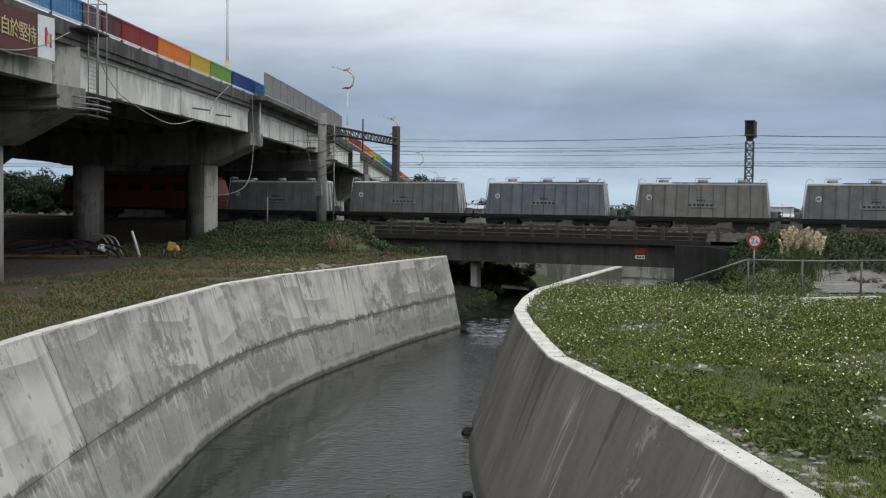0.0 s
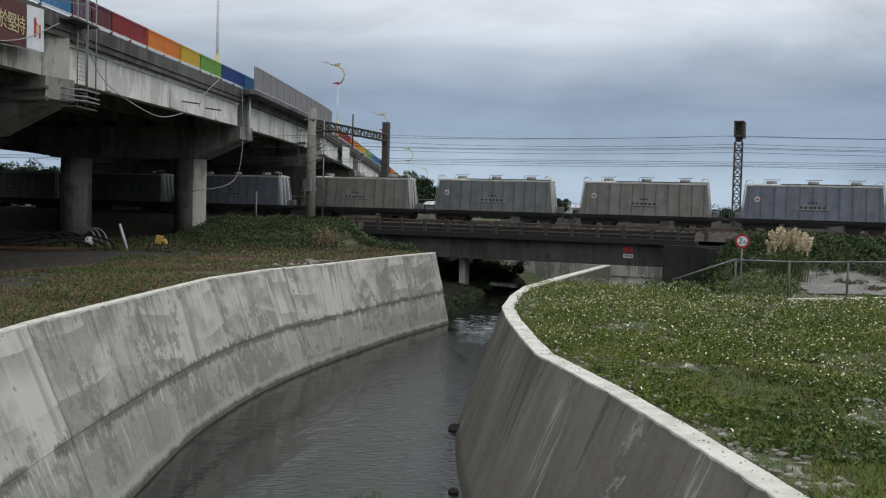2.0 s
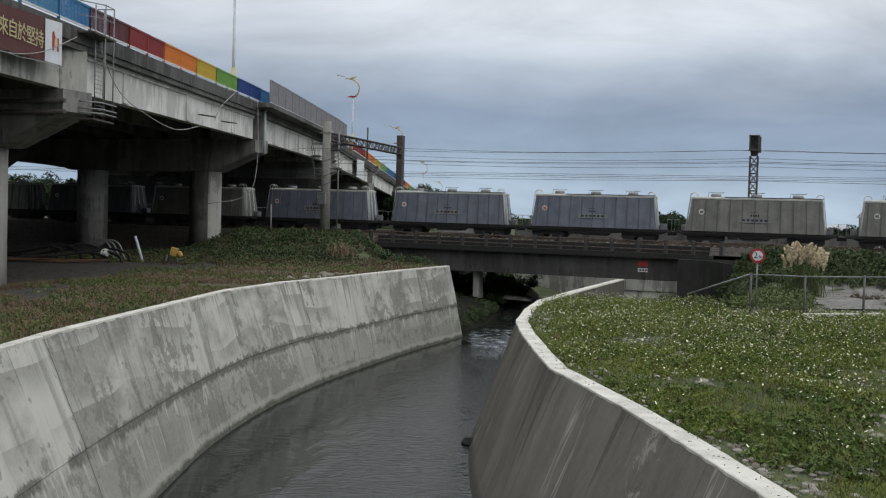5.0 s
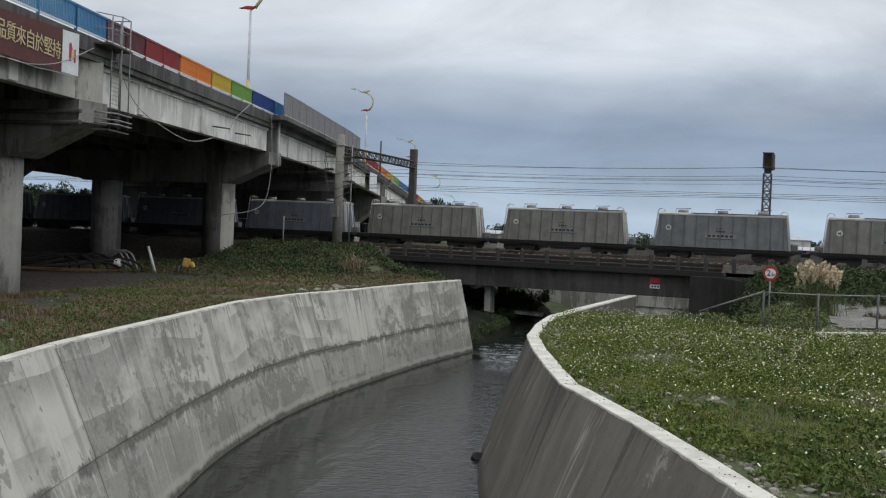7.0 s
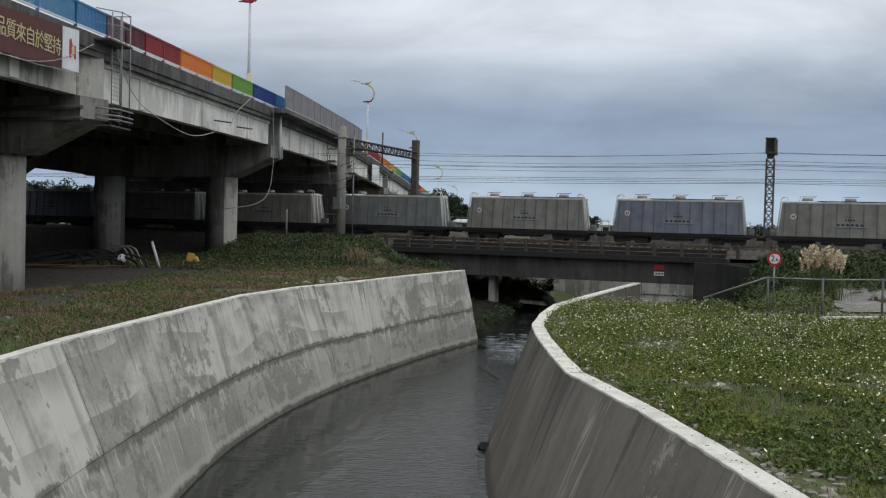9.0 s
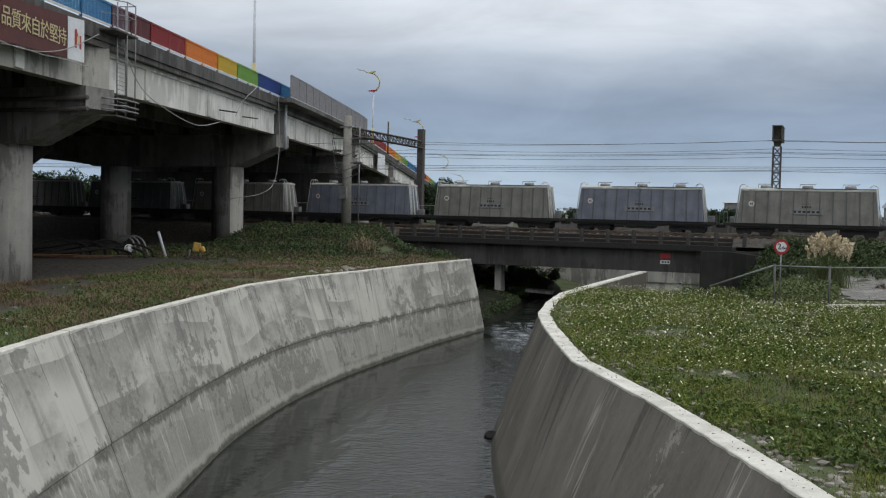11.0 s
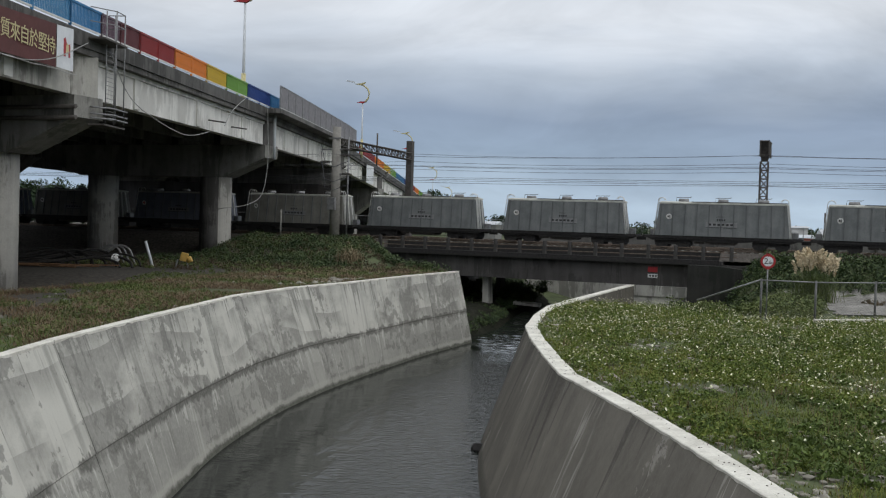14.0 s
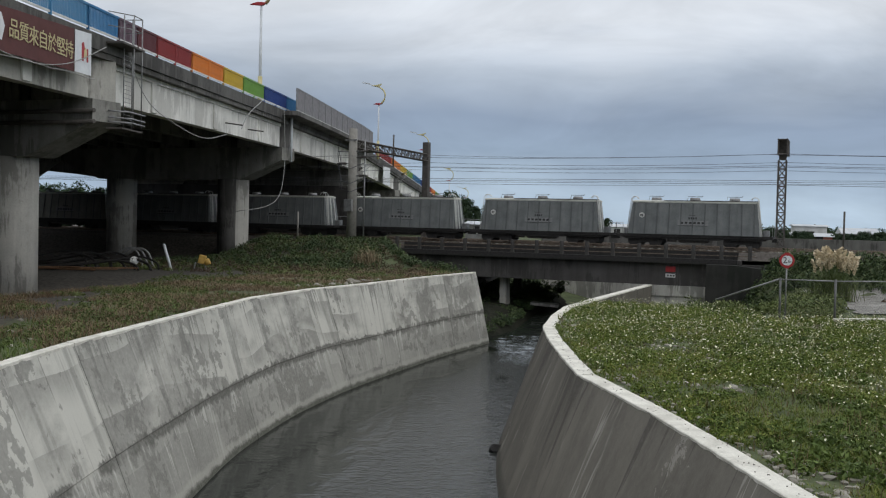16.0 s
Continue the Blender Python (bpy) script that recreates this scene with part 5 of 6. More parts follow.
M_GRASS = leafy("field_grass", [(0.048, 0.073, 0.011), (0.086, 0.124, 0.017), (0.144, 0.173, 0.027), (0.203, 0.178, 0.045)])
M_WEED = leafy("field_weeds", [(0.036, 0.060, 0.014), (0.080, 0.121, 0.024), (0.150, 0.200, 0.045)])
M_DRY = leafy("dry_grass", [(0.075, 0.050, 0.030), (0.138, 0.088, 0.050), (0.213, 0.156, 0.094), (0.069, 0.088, 0.031)])
M_VINE = leafy("bank_undergrowth", [(0.014, 0.028, 0.012), (0.030, 0.052, 0.018), (0.062, 0.092, 0.032), (0.12, 0.14, 0.055)])
M_BUSH = leafy("lot_bushes", [(0.04, 0.06, 0.018), (0.075, 0.105, 0.03), (0.12, 0.15, 0.045), (0.18, 0.18, 0.08)])
M_SCRUB = leafy("brown_scrub", [(0.045, 0.032, 0.02), (0.09, 0.06, 0.038), (0.13, 0.095, 0.06), (0.05, 0.06, 0.025), (0.16, 0.14, 0.10)])
M_HERB = leafy("field_herbs", [(0.053, 0.088, 0.014), (0.096, 0.140, 0.021), (0.160, 0.194, 0.034), (0.234, 0.205, 0.068)])
M_TREE = leafy("tree_leaves", [(0.010, 0.022, 0.010), (0.02, 0.042, 0.015), (0.04, 0.065, 0.022)])
M_PETAL = leafy("white_petals", [(0.50, 0.50, 0.26), (0.68, 0.67, 0.46), (0.80, 0.79, 0.64)], 0.6)
M_PLUME = leafy("pampas_plumes", [(0.52, 0.43, 0.28), (0.70, 0.60, 0.43), (0.82, 0.74, 0.58)], 0.9)
M_REED = leafy("dry_reeds", [(0.16, 0.12, 0.07), (0.28, 0.22, 0.14), (0.36, 0.30, 0.20)], 0.9)
M_BARK = material("bark", (0.05, 0.04, 0.03), (0.12, 0.10, 0.075), 6, 0.9, 0.4)
rng = np.random.default_rng(7)


def stuff(name, label, category, verts, faces, mat):
    me = bpy.data.meshes.new(name)
    me.from_pydata(verts.tolist(), [], faces.tolist())
    me.materials.append(mat)
    return tagged(new(name, me), label, category, kind="stuff")


def blades(base, height, width, lean):
    """Bent grass blades of two faces each: base points (N, 3), height, width and lean (N)."""
    n = len(base)
    a = rng.uniform(0, 2 * np.pi, n)
    side = np.stack([np.cos(a), np.sin(a), np.zeros(n)], 1) * width[:, None] * 0.5
    out = np.stack([-np.sin(a), np.cos(a), np.zeros(n)], 1)
    mid = base + out * (lean * height * 0.35)[:, None] + np.array([0, 0, 1.0]) * (height * 0.6)[:, None]
    tip = base + out * (lean * height)[:, None] + np.array([0, 0, 1.0]) * height[:, None]
    v = np.stack([base - side, base + side, mid + side * 0.7, mid - side * 0.7, tip], 1).reshape(-1, 3)
    i = np.arange(n)[:, None] * 5
    q = i + np.array([[0, 1, 2, 3]])
    t = i + np.array([[3, 2, 4]])
    return v, q, t


def grass_object(name, label, base, height, width, lean, mat, category="grass"):
    v, q, t = blades(base, height, width, lean)
    me = bpy.data.meshes.new(name)
    me.from_pydata(v.tolist(), [], q.tolist() + t.tolist())
    me.materials.append(mat)
    return tagged(new(name, me), label, category, kind="stuff")


def leaves(centre, size, count, leaf, squash=0.8):
    """Leaf quads spread through clumps: centres (N, 3), radii (N)."""
    n = len(centre)
    idx = np.repeat(np.arange(n), count)
    m = len(idx)
    d = rng.normal(0, 1, (m, 3))
    d /= np.linalg.norm(d, axis=1)[:, None]
    c = centre[idx] + d * (size[idx] * rng.uniform(0.35, 1.05, m) ** 0.6)[:, None] * np.array([1, 1, squash])
    u = rng.normal(0, 1, (m, 3))
    u /= np.linalg.norm(u, axis=1)[:, None]
    w = np.cross(u, d + rng.normal(0, 0.5, (m, 3)))
    w /= np.linalg.norm(w, axis=1)[:, None]
    s = leaf * rng.uniform(0.6, 1.4, m)[:, None]
    v = np.stack([c - u * s, c + w * s * 0.45, c + u * s, c - w * s * 0.45], 1).reshape(-1, 3)
    f = np.arange(m)[:, None] * 4 + np.arange(4)[None]
    return v, f


def patch(x, y, f, seed):
    return np.array([noise.noise((a * f, b * f, seed)) for a, b in zip(x, y)])


def heights(x, y, side):
    return np.array([ground_z(a, b, side) for a, b in zip(x, y)])


def field_points(count, near=8.0, far=60.0, power=1.0):
    """Points on the field behind the right-hand wall, denser near by."""
    y = near + (far - near) * rng.uniform(0, 1, count) ** power
    xr = np.array([right_rim(b) for b in y]) + 0.55
    x = xr + (y * 0.62 + 6 - xr).clip(2) * rng.uniform(0, 1, count)
    n = x * math.sin(radians(20.5)) + y * math.cos(radians(20.5))
    keep = (n < 62) & (x < y * 0.56 + 3) & ((x < 13.8) | (y < 47.2 + 0.30 * (x - 14.6)))
    return x[keep], y[keep]


def scatter_tufts(x, y, side, per, spread, h0, h1, w, lean=0.5, sink=0.02):
    z = heights(x, y, side) - sink
    k = rng.integers(per[0], per[1], len(x))
    idx = np.repeat(np.arange(len(x)), k)
    m = len(idx)
    sp = spread * rng.normal(0, 1, (m, 2))
    base = np.stack([x[idx] + sp[:, 0], y[idx] + sp[:, 1], z[idx]], 1)
    tuft_h = rng.uniform(h0, h1, len(x))[idx] * rng.uniform(0.6, 1.1, m)
    return base, tuft_h, np.full(m, w) * rng.uniform(0.7, 1.4, m), rng.uniform(0.1, lean, m)


# field grass with bare stony patches towards the near edge
x, y = field_points(44000, 10, 60, 1.35)
bare = patch(x, y, 0.22, 11) + 0.35 * patch(x, y, 0.8, 12)
edge = x - np.array([right_rim(b) for b in y])
keep = (bare + 0.42 * np.clip((y - 16) / 20, 0, 1) + np.clip((edge - 1.6) / 3, -0.5, 0.12) > -0.02) | (rng.uniform(0, 1, len(x)) < 0.10)
x, y = x[keep], y[keep]
grass_object("field_grass", "short uneven green grass over the field", *scatter_tufts(x, y, 1, (6, 12), 0.11, 0.04, 0.17, 0.015, 2.4), M_GRASS)
x, y = field_points(7600, 15, 60, 1.0)
p = patch(x, y, 0.3, 61) + 0.4 * np.clip((y - 26) / 14, -1, 1)
x, y = x[p > 0.0], y[p > 0.0]
rw = rng.uniform(0.10, 0.30, len(x))
v, f = leaves(np.stack([x, y, heights(x, y, 1) + rw * 0.5], 1), rw, 42, 0.040, 0.85)
stuff("field_herbs", "loose fine-leaved herbs and flower stems in the field", "herbs", v, f, M_HERB)
x, y = field_points(5200, 10, 60, 1.2)
p = patch(x, y, 0.35, 31)
x, y = x[p > 0.02], y[p > 0.02]
rw = rng.uniform(0.08, 0.24, len(x))
v, f = leaves(np.stack([x, y, heights(x, y, 1) + rw * 0.4], 1), rw, 40, 0.055, 0.7)
stuff("field_weeds", "clumps of broad-leaved green weeds in the field", "weeds", v, f, M_WEED)
x, y = field_points(2600, 10, 60, 1.0)
grass_object("field_straw", "thin dry straw stems among the field grass", *scatter_tufts(x, y, 1, (3, 7), 0.10, 0.15, 0.42, 0.012, 0.8), M_DRY)

# daisies, thick in the far half and in drifts
x, y = field_points(17000, 17, 60, 0.8)
p = patch(x, y, 0.25, 51) + 0.25 * rng.normal(0, 1, len(x))
keep = p + 0.55 * np.clip((y - 24) / 14, -1, 1) > 0.18
x, y = x[keep], y[keep]
z = heights(x, y, 1) + rng.uniform(0.16, 0.44, len(x))
r = rng.uniform(0.012, 0.034, len(x))
ring = np.array([(math.cos(a), math.sin(a), 0) for a in np.arange(6) * math.pi / 3])
tilt = rng.normal(0, 0.45, (len(x), 2))
v = ring[None] * r[:, None, None]
v[:, :, 2] = v[:, :, 0] * tilt[:, 0:1] + v[:, :, 1] * tilt[:, 1:2] - 0.2 * r[:, None]
v = np.concatenate([v, np.zeros((len(x), 1, 3)) + np.array([0, 0, 0.006])], 1) + np.stack([x, y, z], 1)[:, None]
f = (np.arange(len(x))[:, None, None] * 7 + np.array([[i, (i + 1) % 6, 6] for i in range(6)])[None]).reshape(-1, 3)
stuff("daisies", "small white daisies scattered through the field grass", "flowers", v.reshape(-1, 3), f, M_PETAL)

# stones along the coping and in the bare patches
M_STONE = leafy("pale_rubble", [(0.13, 0.12, 0.095), (0.26, 0.245, 0.205), (0.46, 0.44, 0.39)], 0.9)
ICO = bmesh.new()
bmesh.ops.create_icosphere(ICO, subdivisions=1, radius=1)
ico_v = np.array([v.co[:] for v in ICO.verts])
ico_f = np.array([[v.index for v in f.verts] for f in ICO.faces])
ICO.free()


def rubble(name, label, x, y, side, r0, r1):
    n = len(x)
    z = heights(x, y, side)
    r = r0 + (r1 - r0) * rng.uniform(0, 1, n) ** 5
    v = ico_v[None] * r[:, None, None] * rng.uniform(0.6, 1.25, (n, len(ico_v), 1)) * np.array([1, 1, 0.62]) * rng.uniform(0.7, 1.3, (n, 1, 3))
    v = v + np.stack([x, y, z + r * 0.12], 1)[:, None]
    f = (np.arange(n)[:, None, None] * len(ico_v) + ico_f[None]).reshape(-1, 3)
    stuff(name, label, "stones", v.reshape(-1, 3), f, M_STONE)


x, y = field_points(22000, 10, 50, 1.7)
bare = patch(x, y, 0.22, 11) + 0.35 * patch(x, y, 0.8, 12)
edge = x - np.array([right_rim(b) for b in y])
keep = (bare + 0.42 * np.clip((y - 16) / 20, 0, 1) < 0.0) | (edge < 1.5)
rubble("field_stones", "pale stones and grit in bare patches of the field", x[keep], y[keep], 1, 0.010, 0.13)


# dark crumbs of soil on the coping
n = 120
y = rng.uniform(9, 40, n)
x = np.array([right_rim(b) for b in y]) + rng.uniform(0.08, 0.44, n)
r = rng.uniform(0.006, 0.02, n)
v = ico_v[None] * r[:, None, None] * np.array([1, 1, 0.5]) * rng.uniform(0.6, 1.5, (n, 1, 3)) + np.stack([x, y, np.full(n, RIM_R + 0.024)], 1)[:, None]
f = (np.arange(n)[:, None, None] * len(ico_v) + ico_f[None]).reshape(-1, 3)
stuff("coping_crumbs", "dark crumbs of soil on the pale coping", "soil", v.reshape(-1, 3), f, M_BARK)


# left bank: dry grass by the wall, undergrowth up to the tracks
def bank_points(count, o0, o1, y0, y1):
    y = rng.uniform(y0, y1, count)
    x = np.array([left_rim(b) for b in y]) - 0.5 - o0 - (o1 - o0) * rng.uniform(0, 1, count)
    return x, y


x, y = bank_points(12000, 0, 11, 18, 66)
p = patch(x, y, 0.3, 71)
x, y = x[p > -0.12], y[p > -0.12]
grass_object("bank_dry_grass", "brown dry grass on the bank above the wall", *scatter_tufts(x, y, -1, (6, 12), 0.18, 0.06, 0.30, 0.018, 2.2), M_DRY)
x, y = bank_points(9000, 0, 13, 18, 68)
p = patch(x, y, 0.26, 91)
x, y = x[p > 0.0], y[p > 0.0]
grass_object("bank_grass", "patchy green grass and creepers on the bank", *scatter_tufts(x, y, -1, (6, 12), 0.18, 0.06, 0.24, 0.02, 1.6), M_WEED)
x, y = bank_points(1900, 0, 15, 20, 66)
p = patch(x, y, 0.22, 93)
x, y = x[p > 0.06], y[p > 0.06]
rw = rng.uniform(0.08, 0.30, len(x))
v, f = leaves(np.stack([x, y, heights(x, y, -1) + rw * 0.3], 1), rw, 60, 0.045, 0.6)
stuff("bank_weeds", "low broad-leaved weeds on the bank", "weeds", v, f, M_BUSH)
x, y = bank_points(110, 0.3, 3.2, 47, 53)
rubble("stone_heap", "heap of pale broken stones above the wall", x, y, -1, 0.08, 0.3)
x, y = bank_points(900, 0.2, 16, 16, 60)
rubble("bank_stones", "scattered grey stones on the bare bank", x, y, -1, 0.02, 0.14)


def rail_points(s, n):
    a = radians(20.5)
    return s * math.cos(a) + n * math.sin(a), -s * math.sin(a) + n * math.cos(a)


def undergrowth(name, label, s0, s1, n0, n1, count, side, r0, r1, per, leaf, mat=M_VINE, reach=-34.6):
    s, n = rng.uniform(s0, s1, count), rng.uniform(n0, n1, count)
    x, y = rail_points(s, n)
    if side < 0:
        ok = (x < np.array([left_rim(b) for b in y]) - 0.5) & (s < reach + (72 - n) * 0.47)
        x, y = x[ok], y[ok]
        count = len(x)
    z = heights(x, y, side)
    r = rng.uniform(r0, r1, count)
    v, f = leaves(np.stack([x, y, z + r * 0.35], 1), r, per, leaf)
    return stuff(name, label, "shrubs", v, f, mat)


undergrowth("bank_creepers", "dense green creepers on the railway embankment", -47.5, -26, 58, 72.6, 900, -1, 0.2, 0.55, 60, 0.085)
undergrowth("bank_scrub", "brown and green scrub on the slope above the wall", -46, -24, 53, 72.3, 800, -1, 0.15, 0.42, 50, 0.06, M_SCRUB, -30.5)
undergrowth("slope_weeds", "pale green weeds on the railway embankment", -48, -28, 52, 72.6, 420, -1, 0.15, 0.4, 50, 0.07, M_BUSH)
undergrowth("embankment_shrubs", "green shrubs on the embankment below the tracks", -7.6, 34, 67.6, 72.4, 900, 1, 0.3, 0.7, 60, 0.11)
undergrowth("fence_shrubs", "low green shrubs behind the wire fence", -7.6, -0.4, 51.5, 66, 420, 1, 0.3, 0.62, 70, 0.08, M_BUSH)
xx, yy = rail_points(rng.uniform(-36, -26, 190), rng.uniform(84, 95, 190))
v, f = leaves(np.stack([xx, yy, rng.uniform(0.2, 2.2, 190)], 1), rng.uniform(0.4, 0.9, 190), 90, 0.11)
stuff("channel_shrubs", "dark green shrubs beyond the railway bridge", "shrubs", v, f, M_VINE)
yy = rng.uniform(63.0, 79, 260)
k = rng.uniform(0, 1, 260)
xx = np.array([left_rim(b) for b in yy]) - 1.2 + 2.2 * k
v, f = leaves(np.stack([xx, yy, heights(xx - 2, yy, -1) * (1 - k ** 2) + 0.3], 1), rng.uniform(0.3, 0.6, 260), 70, 0.09)
stuff("abutment_creepers", "dark creepers hanging over the bank by the bridge", "shrubs", v, f, M_VINE)
x, y = rail_points(rng.uniform(-31.0, -29.9, 26), rng.uniform(60.6, 61.6, 26))
grass_object("bank_reeds", "tall dry reeds beside the bridge abutment", *scatter_tufts(x, y, -1, (7, 13), 0.2, 0.7, 1.6, 0.045, 1.1), M_REED, "reeds")


def pampas(at, scale, plumes, label):
    g = thing("pampas_grass", label, "pampas grass", Matrix.Translation(at))
    n = 900
    base = np.stack([rng.normal(0, 0.45, n), rng.normal(0, 0.35, n), np.zeros(n) - 0.05], 1) * scale
    v, q, t = blades(base, rng.uniform(0.8, 1.75, n) * scale, np.full(n, 0.035), rng.uniform(0.2, 0.9, n))
    me = bpy.data.meshes.new("leaf_clump")
    me.from_pydata(v.tolist(), [], q.tolist() + t.tolist())
    me.materials.append(M_BUSH)
    new("leaf_clump", me).parent = g
    for i in range(plumes):
        a, r = rng.uniform(0, 2 * math.pi), rng.uniform(0.1, 1.0) * scale
        top = Vector((math.cos(a) * r * 1.08, math.sin(a) * r * 0.7, (2.55 - 0.35 * r + rng.uniform(-0.35, 0.3)) * scale))
        root = Vector((top.x * 0.25, top.y * 0.25, 0))
        pl = part("plume", tube([root, root.lerp(top, 0.5) + Vector((0, 0, 0.25)), top], 0.010, 4), M_BUSH, g)
        m = 90
        k = rng.uniform(0, 1, m)
        drift = np.array([math.cos(a) * 0.25, math.sin(a) * 0.25, 0])
        c = np.array(top[:])[None] + np.array([0, 0, 0.75])[None] * (k - 0.5)[:, None] + drift[None] * (k ** 2)[:, None] + rng.normal(0, 0.05, (m, 3)) * np.sin(np.pi * k.clip(0.1, 0.9))[:, None]
        v2, f2 = leaves(c, np.full(m, 0.04), 1, 0.10)
        me = bpy.data.meshes.new("plume_head")
        me.from_pydata(v2.tolist(), [], f2.tolist())
        me.materials.append(M_PLUME)
        new("plume_head", me).parent = pl
    return g


x, y = 21.6, 60.0
pampas((x, y, ground_z(x, y, 1)), 1.10, 52, "tall pampas grass with cream plumes by the fence")


def tree(x, y, z, h, w, label, seed):
    t = thing("tree", label, "tree", Matrix.Translation((x, y, z)), "far trees")
    r_ = np.random.default_rng(seed)
    bm = tube([(0, 0, -0.3), (0.1, 0, h * 0.3), (0.05, 0.1, h * 0.7)], 0.04 * h, 8, 0.015 * h)
    ends = []
    for i in range(7):
        a = i * 0.9 + r_.uniform(0, 0.5)
        e = Vector((math.cos(a) * w * 0.35, math.sin(a) * w * 0.35, h * r_.uniform(0.45, 0.85)))
        add_tube(bm, [(0.05, 0, h * r_.uniform(0.25, 0.5)), e * 0.6 + Vector((0, 0, h * 0.22)), e], 0.016 * h, 6, 0.005 * h)
        ends.append(e)
    part("trunk", bm, M_BARK, t)
    n = 60
    c = np.stack([r_.normal(0, w * 0.24, n), r_.normal(0, w * 0.24, n), h * (0.55 + 0.2 * r_.normal(0, 1, n)).clip(0.2, 0.95)], 1)
    c = np.concatenate([c, np.array([e[:] for e in ends])])
    v, f = leaves(c, r_.uniform(0.09, 0.2, len(c)) * w, 150, 0.055 * w ** 0.7)
    me = bpy.data.meshes.new("crown")
    me.from_pydata(v.tolist(), [], f.tolist())
    me.materials.append(M_TREE)
    new("crown", me).parent = t
    return t


# trees from x -55 to -32 are added to block sky under the overpass
for i, (x, y, z, h, w) in enumerate(((-66, 150, 5, 6.4, 7), (-62.5, 152, 5, 6.9, 7), (-59, 148, 5, 5.0, 6), (-72, 150, 5, 5.5, 7), (-55, 150, 5, 6.6, 7), (-50.5, 152, 5, 7.0, 7.5), (-46, 150, 5, 7.2, 7.5), (-41.5, 152, 5, 7.2, 7.5), (-37, 150, 5, 7.0, 7.5), (-32.5, 152, 5, 6.8, 7),
                                   (-3.5, 172, 5, 7.4, 7.5), (-7.5, 178, 5, 6.6, 7), (0.5, 174, 5, 5.0, 5.5), (-12, 182, 5, 7.2, 8), (9, 180, 5, 3.6, 5), (17, 150, 5, 3.4, 4), (18.8, 152, 5, 3.7, 4),
                                   (29, 130, 5, 3.2, 4.5), (33, 128, 5, 3.0, 4), (38, 170, 5, 4, 6), (62, 140, 4.6, 4.0, 5), (66, 142, 4.6, 3.8, 6), (56, 144, 4.6, 2.6, 4), (53.5, 146, 4.6, 2.4, 3.5), (47, 144, 4.6, 2.6, 4), (41, 140, 4.6, 2.8, 4), (44, 146, 4.6, 2.6, 4), (59, 143, 4.6, 2.8, 4.5), (70, 150, 5, 4.0, 6), (-36, 170, 5, 4.6, 7), (-30, 172, 5, 4.2, 7))):
    tree(x, y, z, h, w, ("dark green broad-leaved tree beyond the tracks", "low dark tree among the far houses")[h < 4.5], 100 + i)
v, f = leaves(np.stack([rng.uniform(-150, 190, 900), rng.uniform(205, 240, 900), rng.uniform(5.0, 7.4, 900)], 1), rng.uniform(1.0, 2.0, 900), 80, 0.30)
stuff("far_woods", "dark band of far trees beyond the tracks", "woods", v, f, M_TREE)


# ---- fence, height-limit sign and the far side of the tracks ----
M_MESHWIRE = material("fence_wire", (0.04, 0.04, 0.04), (0.08, 0.08, 0.08), 4, 0.6, 0)
M_POST = material("dull_fence_post", (0.09, 0.09, 0.09), (0.17, 0.17, 0.165), 5, 0.6, 0.05, 0.3)
fence = thing("wire_fence", "grey steel post fence with wire mesh beside the field", "fence")
FP = [(14.6, 47.5), (17.0, 47.0), (20.3, 48.2), (23.8, 49.6), (27.4, 51.0)]
for x, y in FP:
    part("post", tube([(x, y, 3.1), (x, y, 5.3)], 0.055, 8), M_POST, fence)
for (x0, y0), (x1, y1) in zip(FP, FP[1:]):
    part("top_rail", tube([(x0, y0, 5.22), (x1, y1, 5.22)], 0.035, 6), M_STEEL, fence)
    bm = bmesh.new()
    L = math.hypot(x1 - x0, y1 - y0)
    k = int(L / 0.16)
    for i in range(-10, k):
        for sgn in (1, -1):
            t0, t1 = i / k, (i + 11) / k
            lo, hi = max(0, t0), min(1, t1)
            z0, z1 = 3.45 + 1.7 * (lo - t0) / (t1 - t0), 3.45 + 1.7 * (hi - t0) / (t1 - t0)
            if sgn < 0:
                lo, hi = 1 - lo, 1 - hi
            add_tube(bm, [(x0 + (x1 - x0) * lo, y0 + (y1 - y0) * lo, z0), (x0 + (x1 - x0) * hi, y0 + (y1 - y0) * hi, z1)], 0.0028, 3)
    part("wire_mesh", bm, M_MESHWIRE, fence)
part("brace", tube([(14.6, 47.5, 5.25), (12.2, 50.0, 4.0)], 0.04, 6), M_STEEL, fence)
for a, b in ((1, 2), (2, 3), (3, 4)):
    (x0, y0), (x1, y1) = FP[a], FP[b]
    k = tagged(part("kerb_beam", box((-0.1, -0.12, 0), (math.hypot(x1 - x0, y1 - y0) - 0.3, 0.12, 0.18), 0.02), M_COPING), "pale concrete kerb beam at the fence foot", "kerb", "kerb beams")
    k.matrix_basis = Matrix.Translation((x0, y0 - 0.25, 3.32)) @ pose(0, 0, 0, 0, 0, math.degrees(math.atan2(y1 - y0, x1 - x0)))

limit = thing("height_limit_sign", "round red-rimmed height-limit sign on a grey post", "road sign", pose(14.9, 47.6, 3.2, 0, 0, -14))
part("post", tube([(0, 0, 0), (0, 0, 3.05)], 0.035, 8), M_STEEL, limit)
bm = bmesh.new()
add_disc(bm, (0, -0.05, 2.92), (0, -1, 0), 0.345, 0.02, 32)
part("rim", bm, M_RED, limit, "red rim")
bm = bmesh.new()
add_disc(bm, (0, -0.072, 2.92), (0, -1, 0), 0.24, 0.006, 32)
part("face", bm, M_BANNERWHITE, limit, "white face")
part("arrow", prism([(-0.11, 3.29), (0.11, 3.29), (0, 3.12)], -0.082, -0.074, "y"), M_RED, limit)
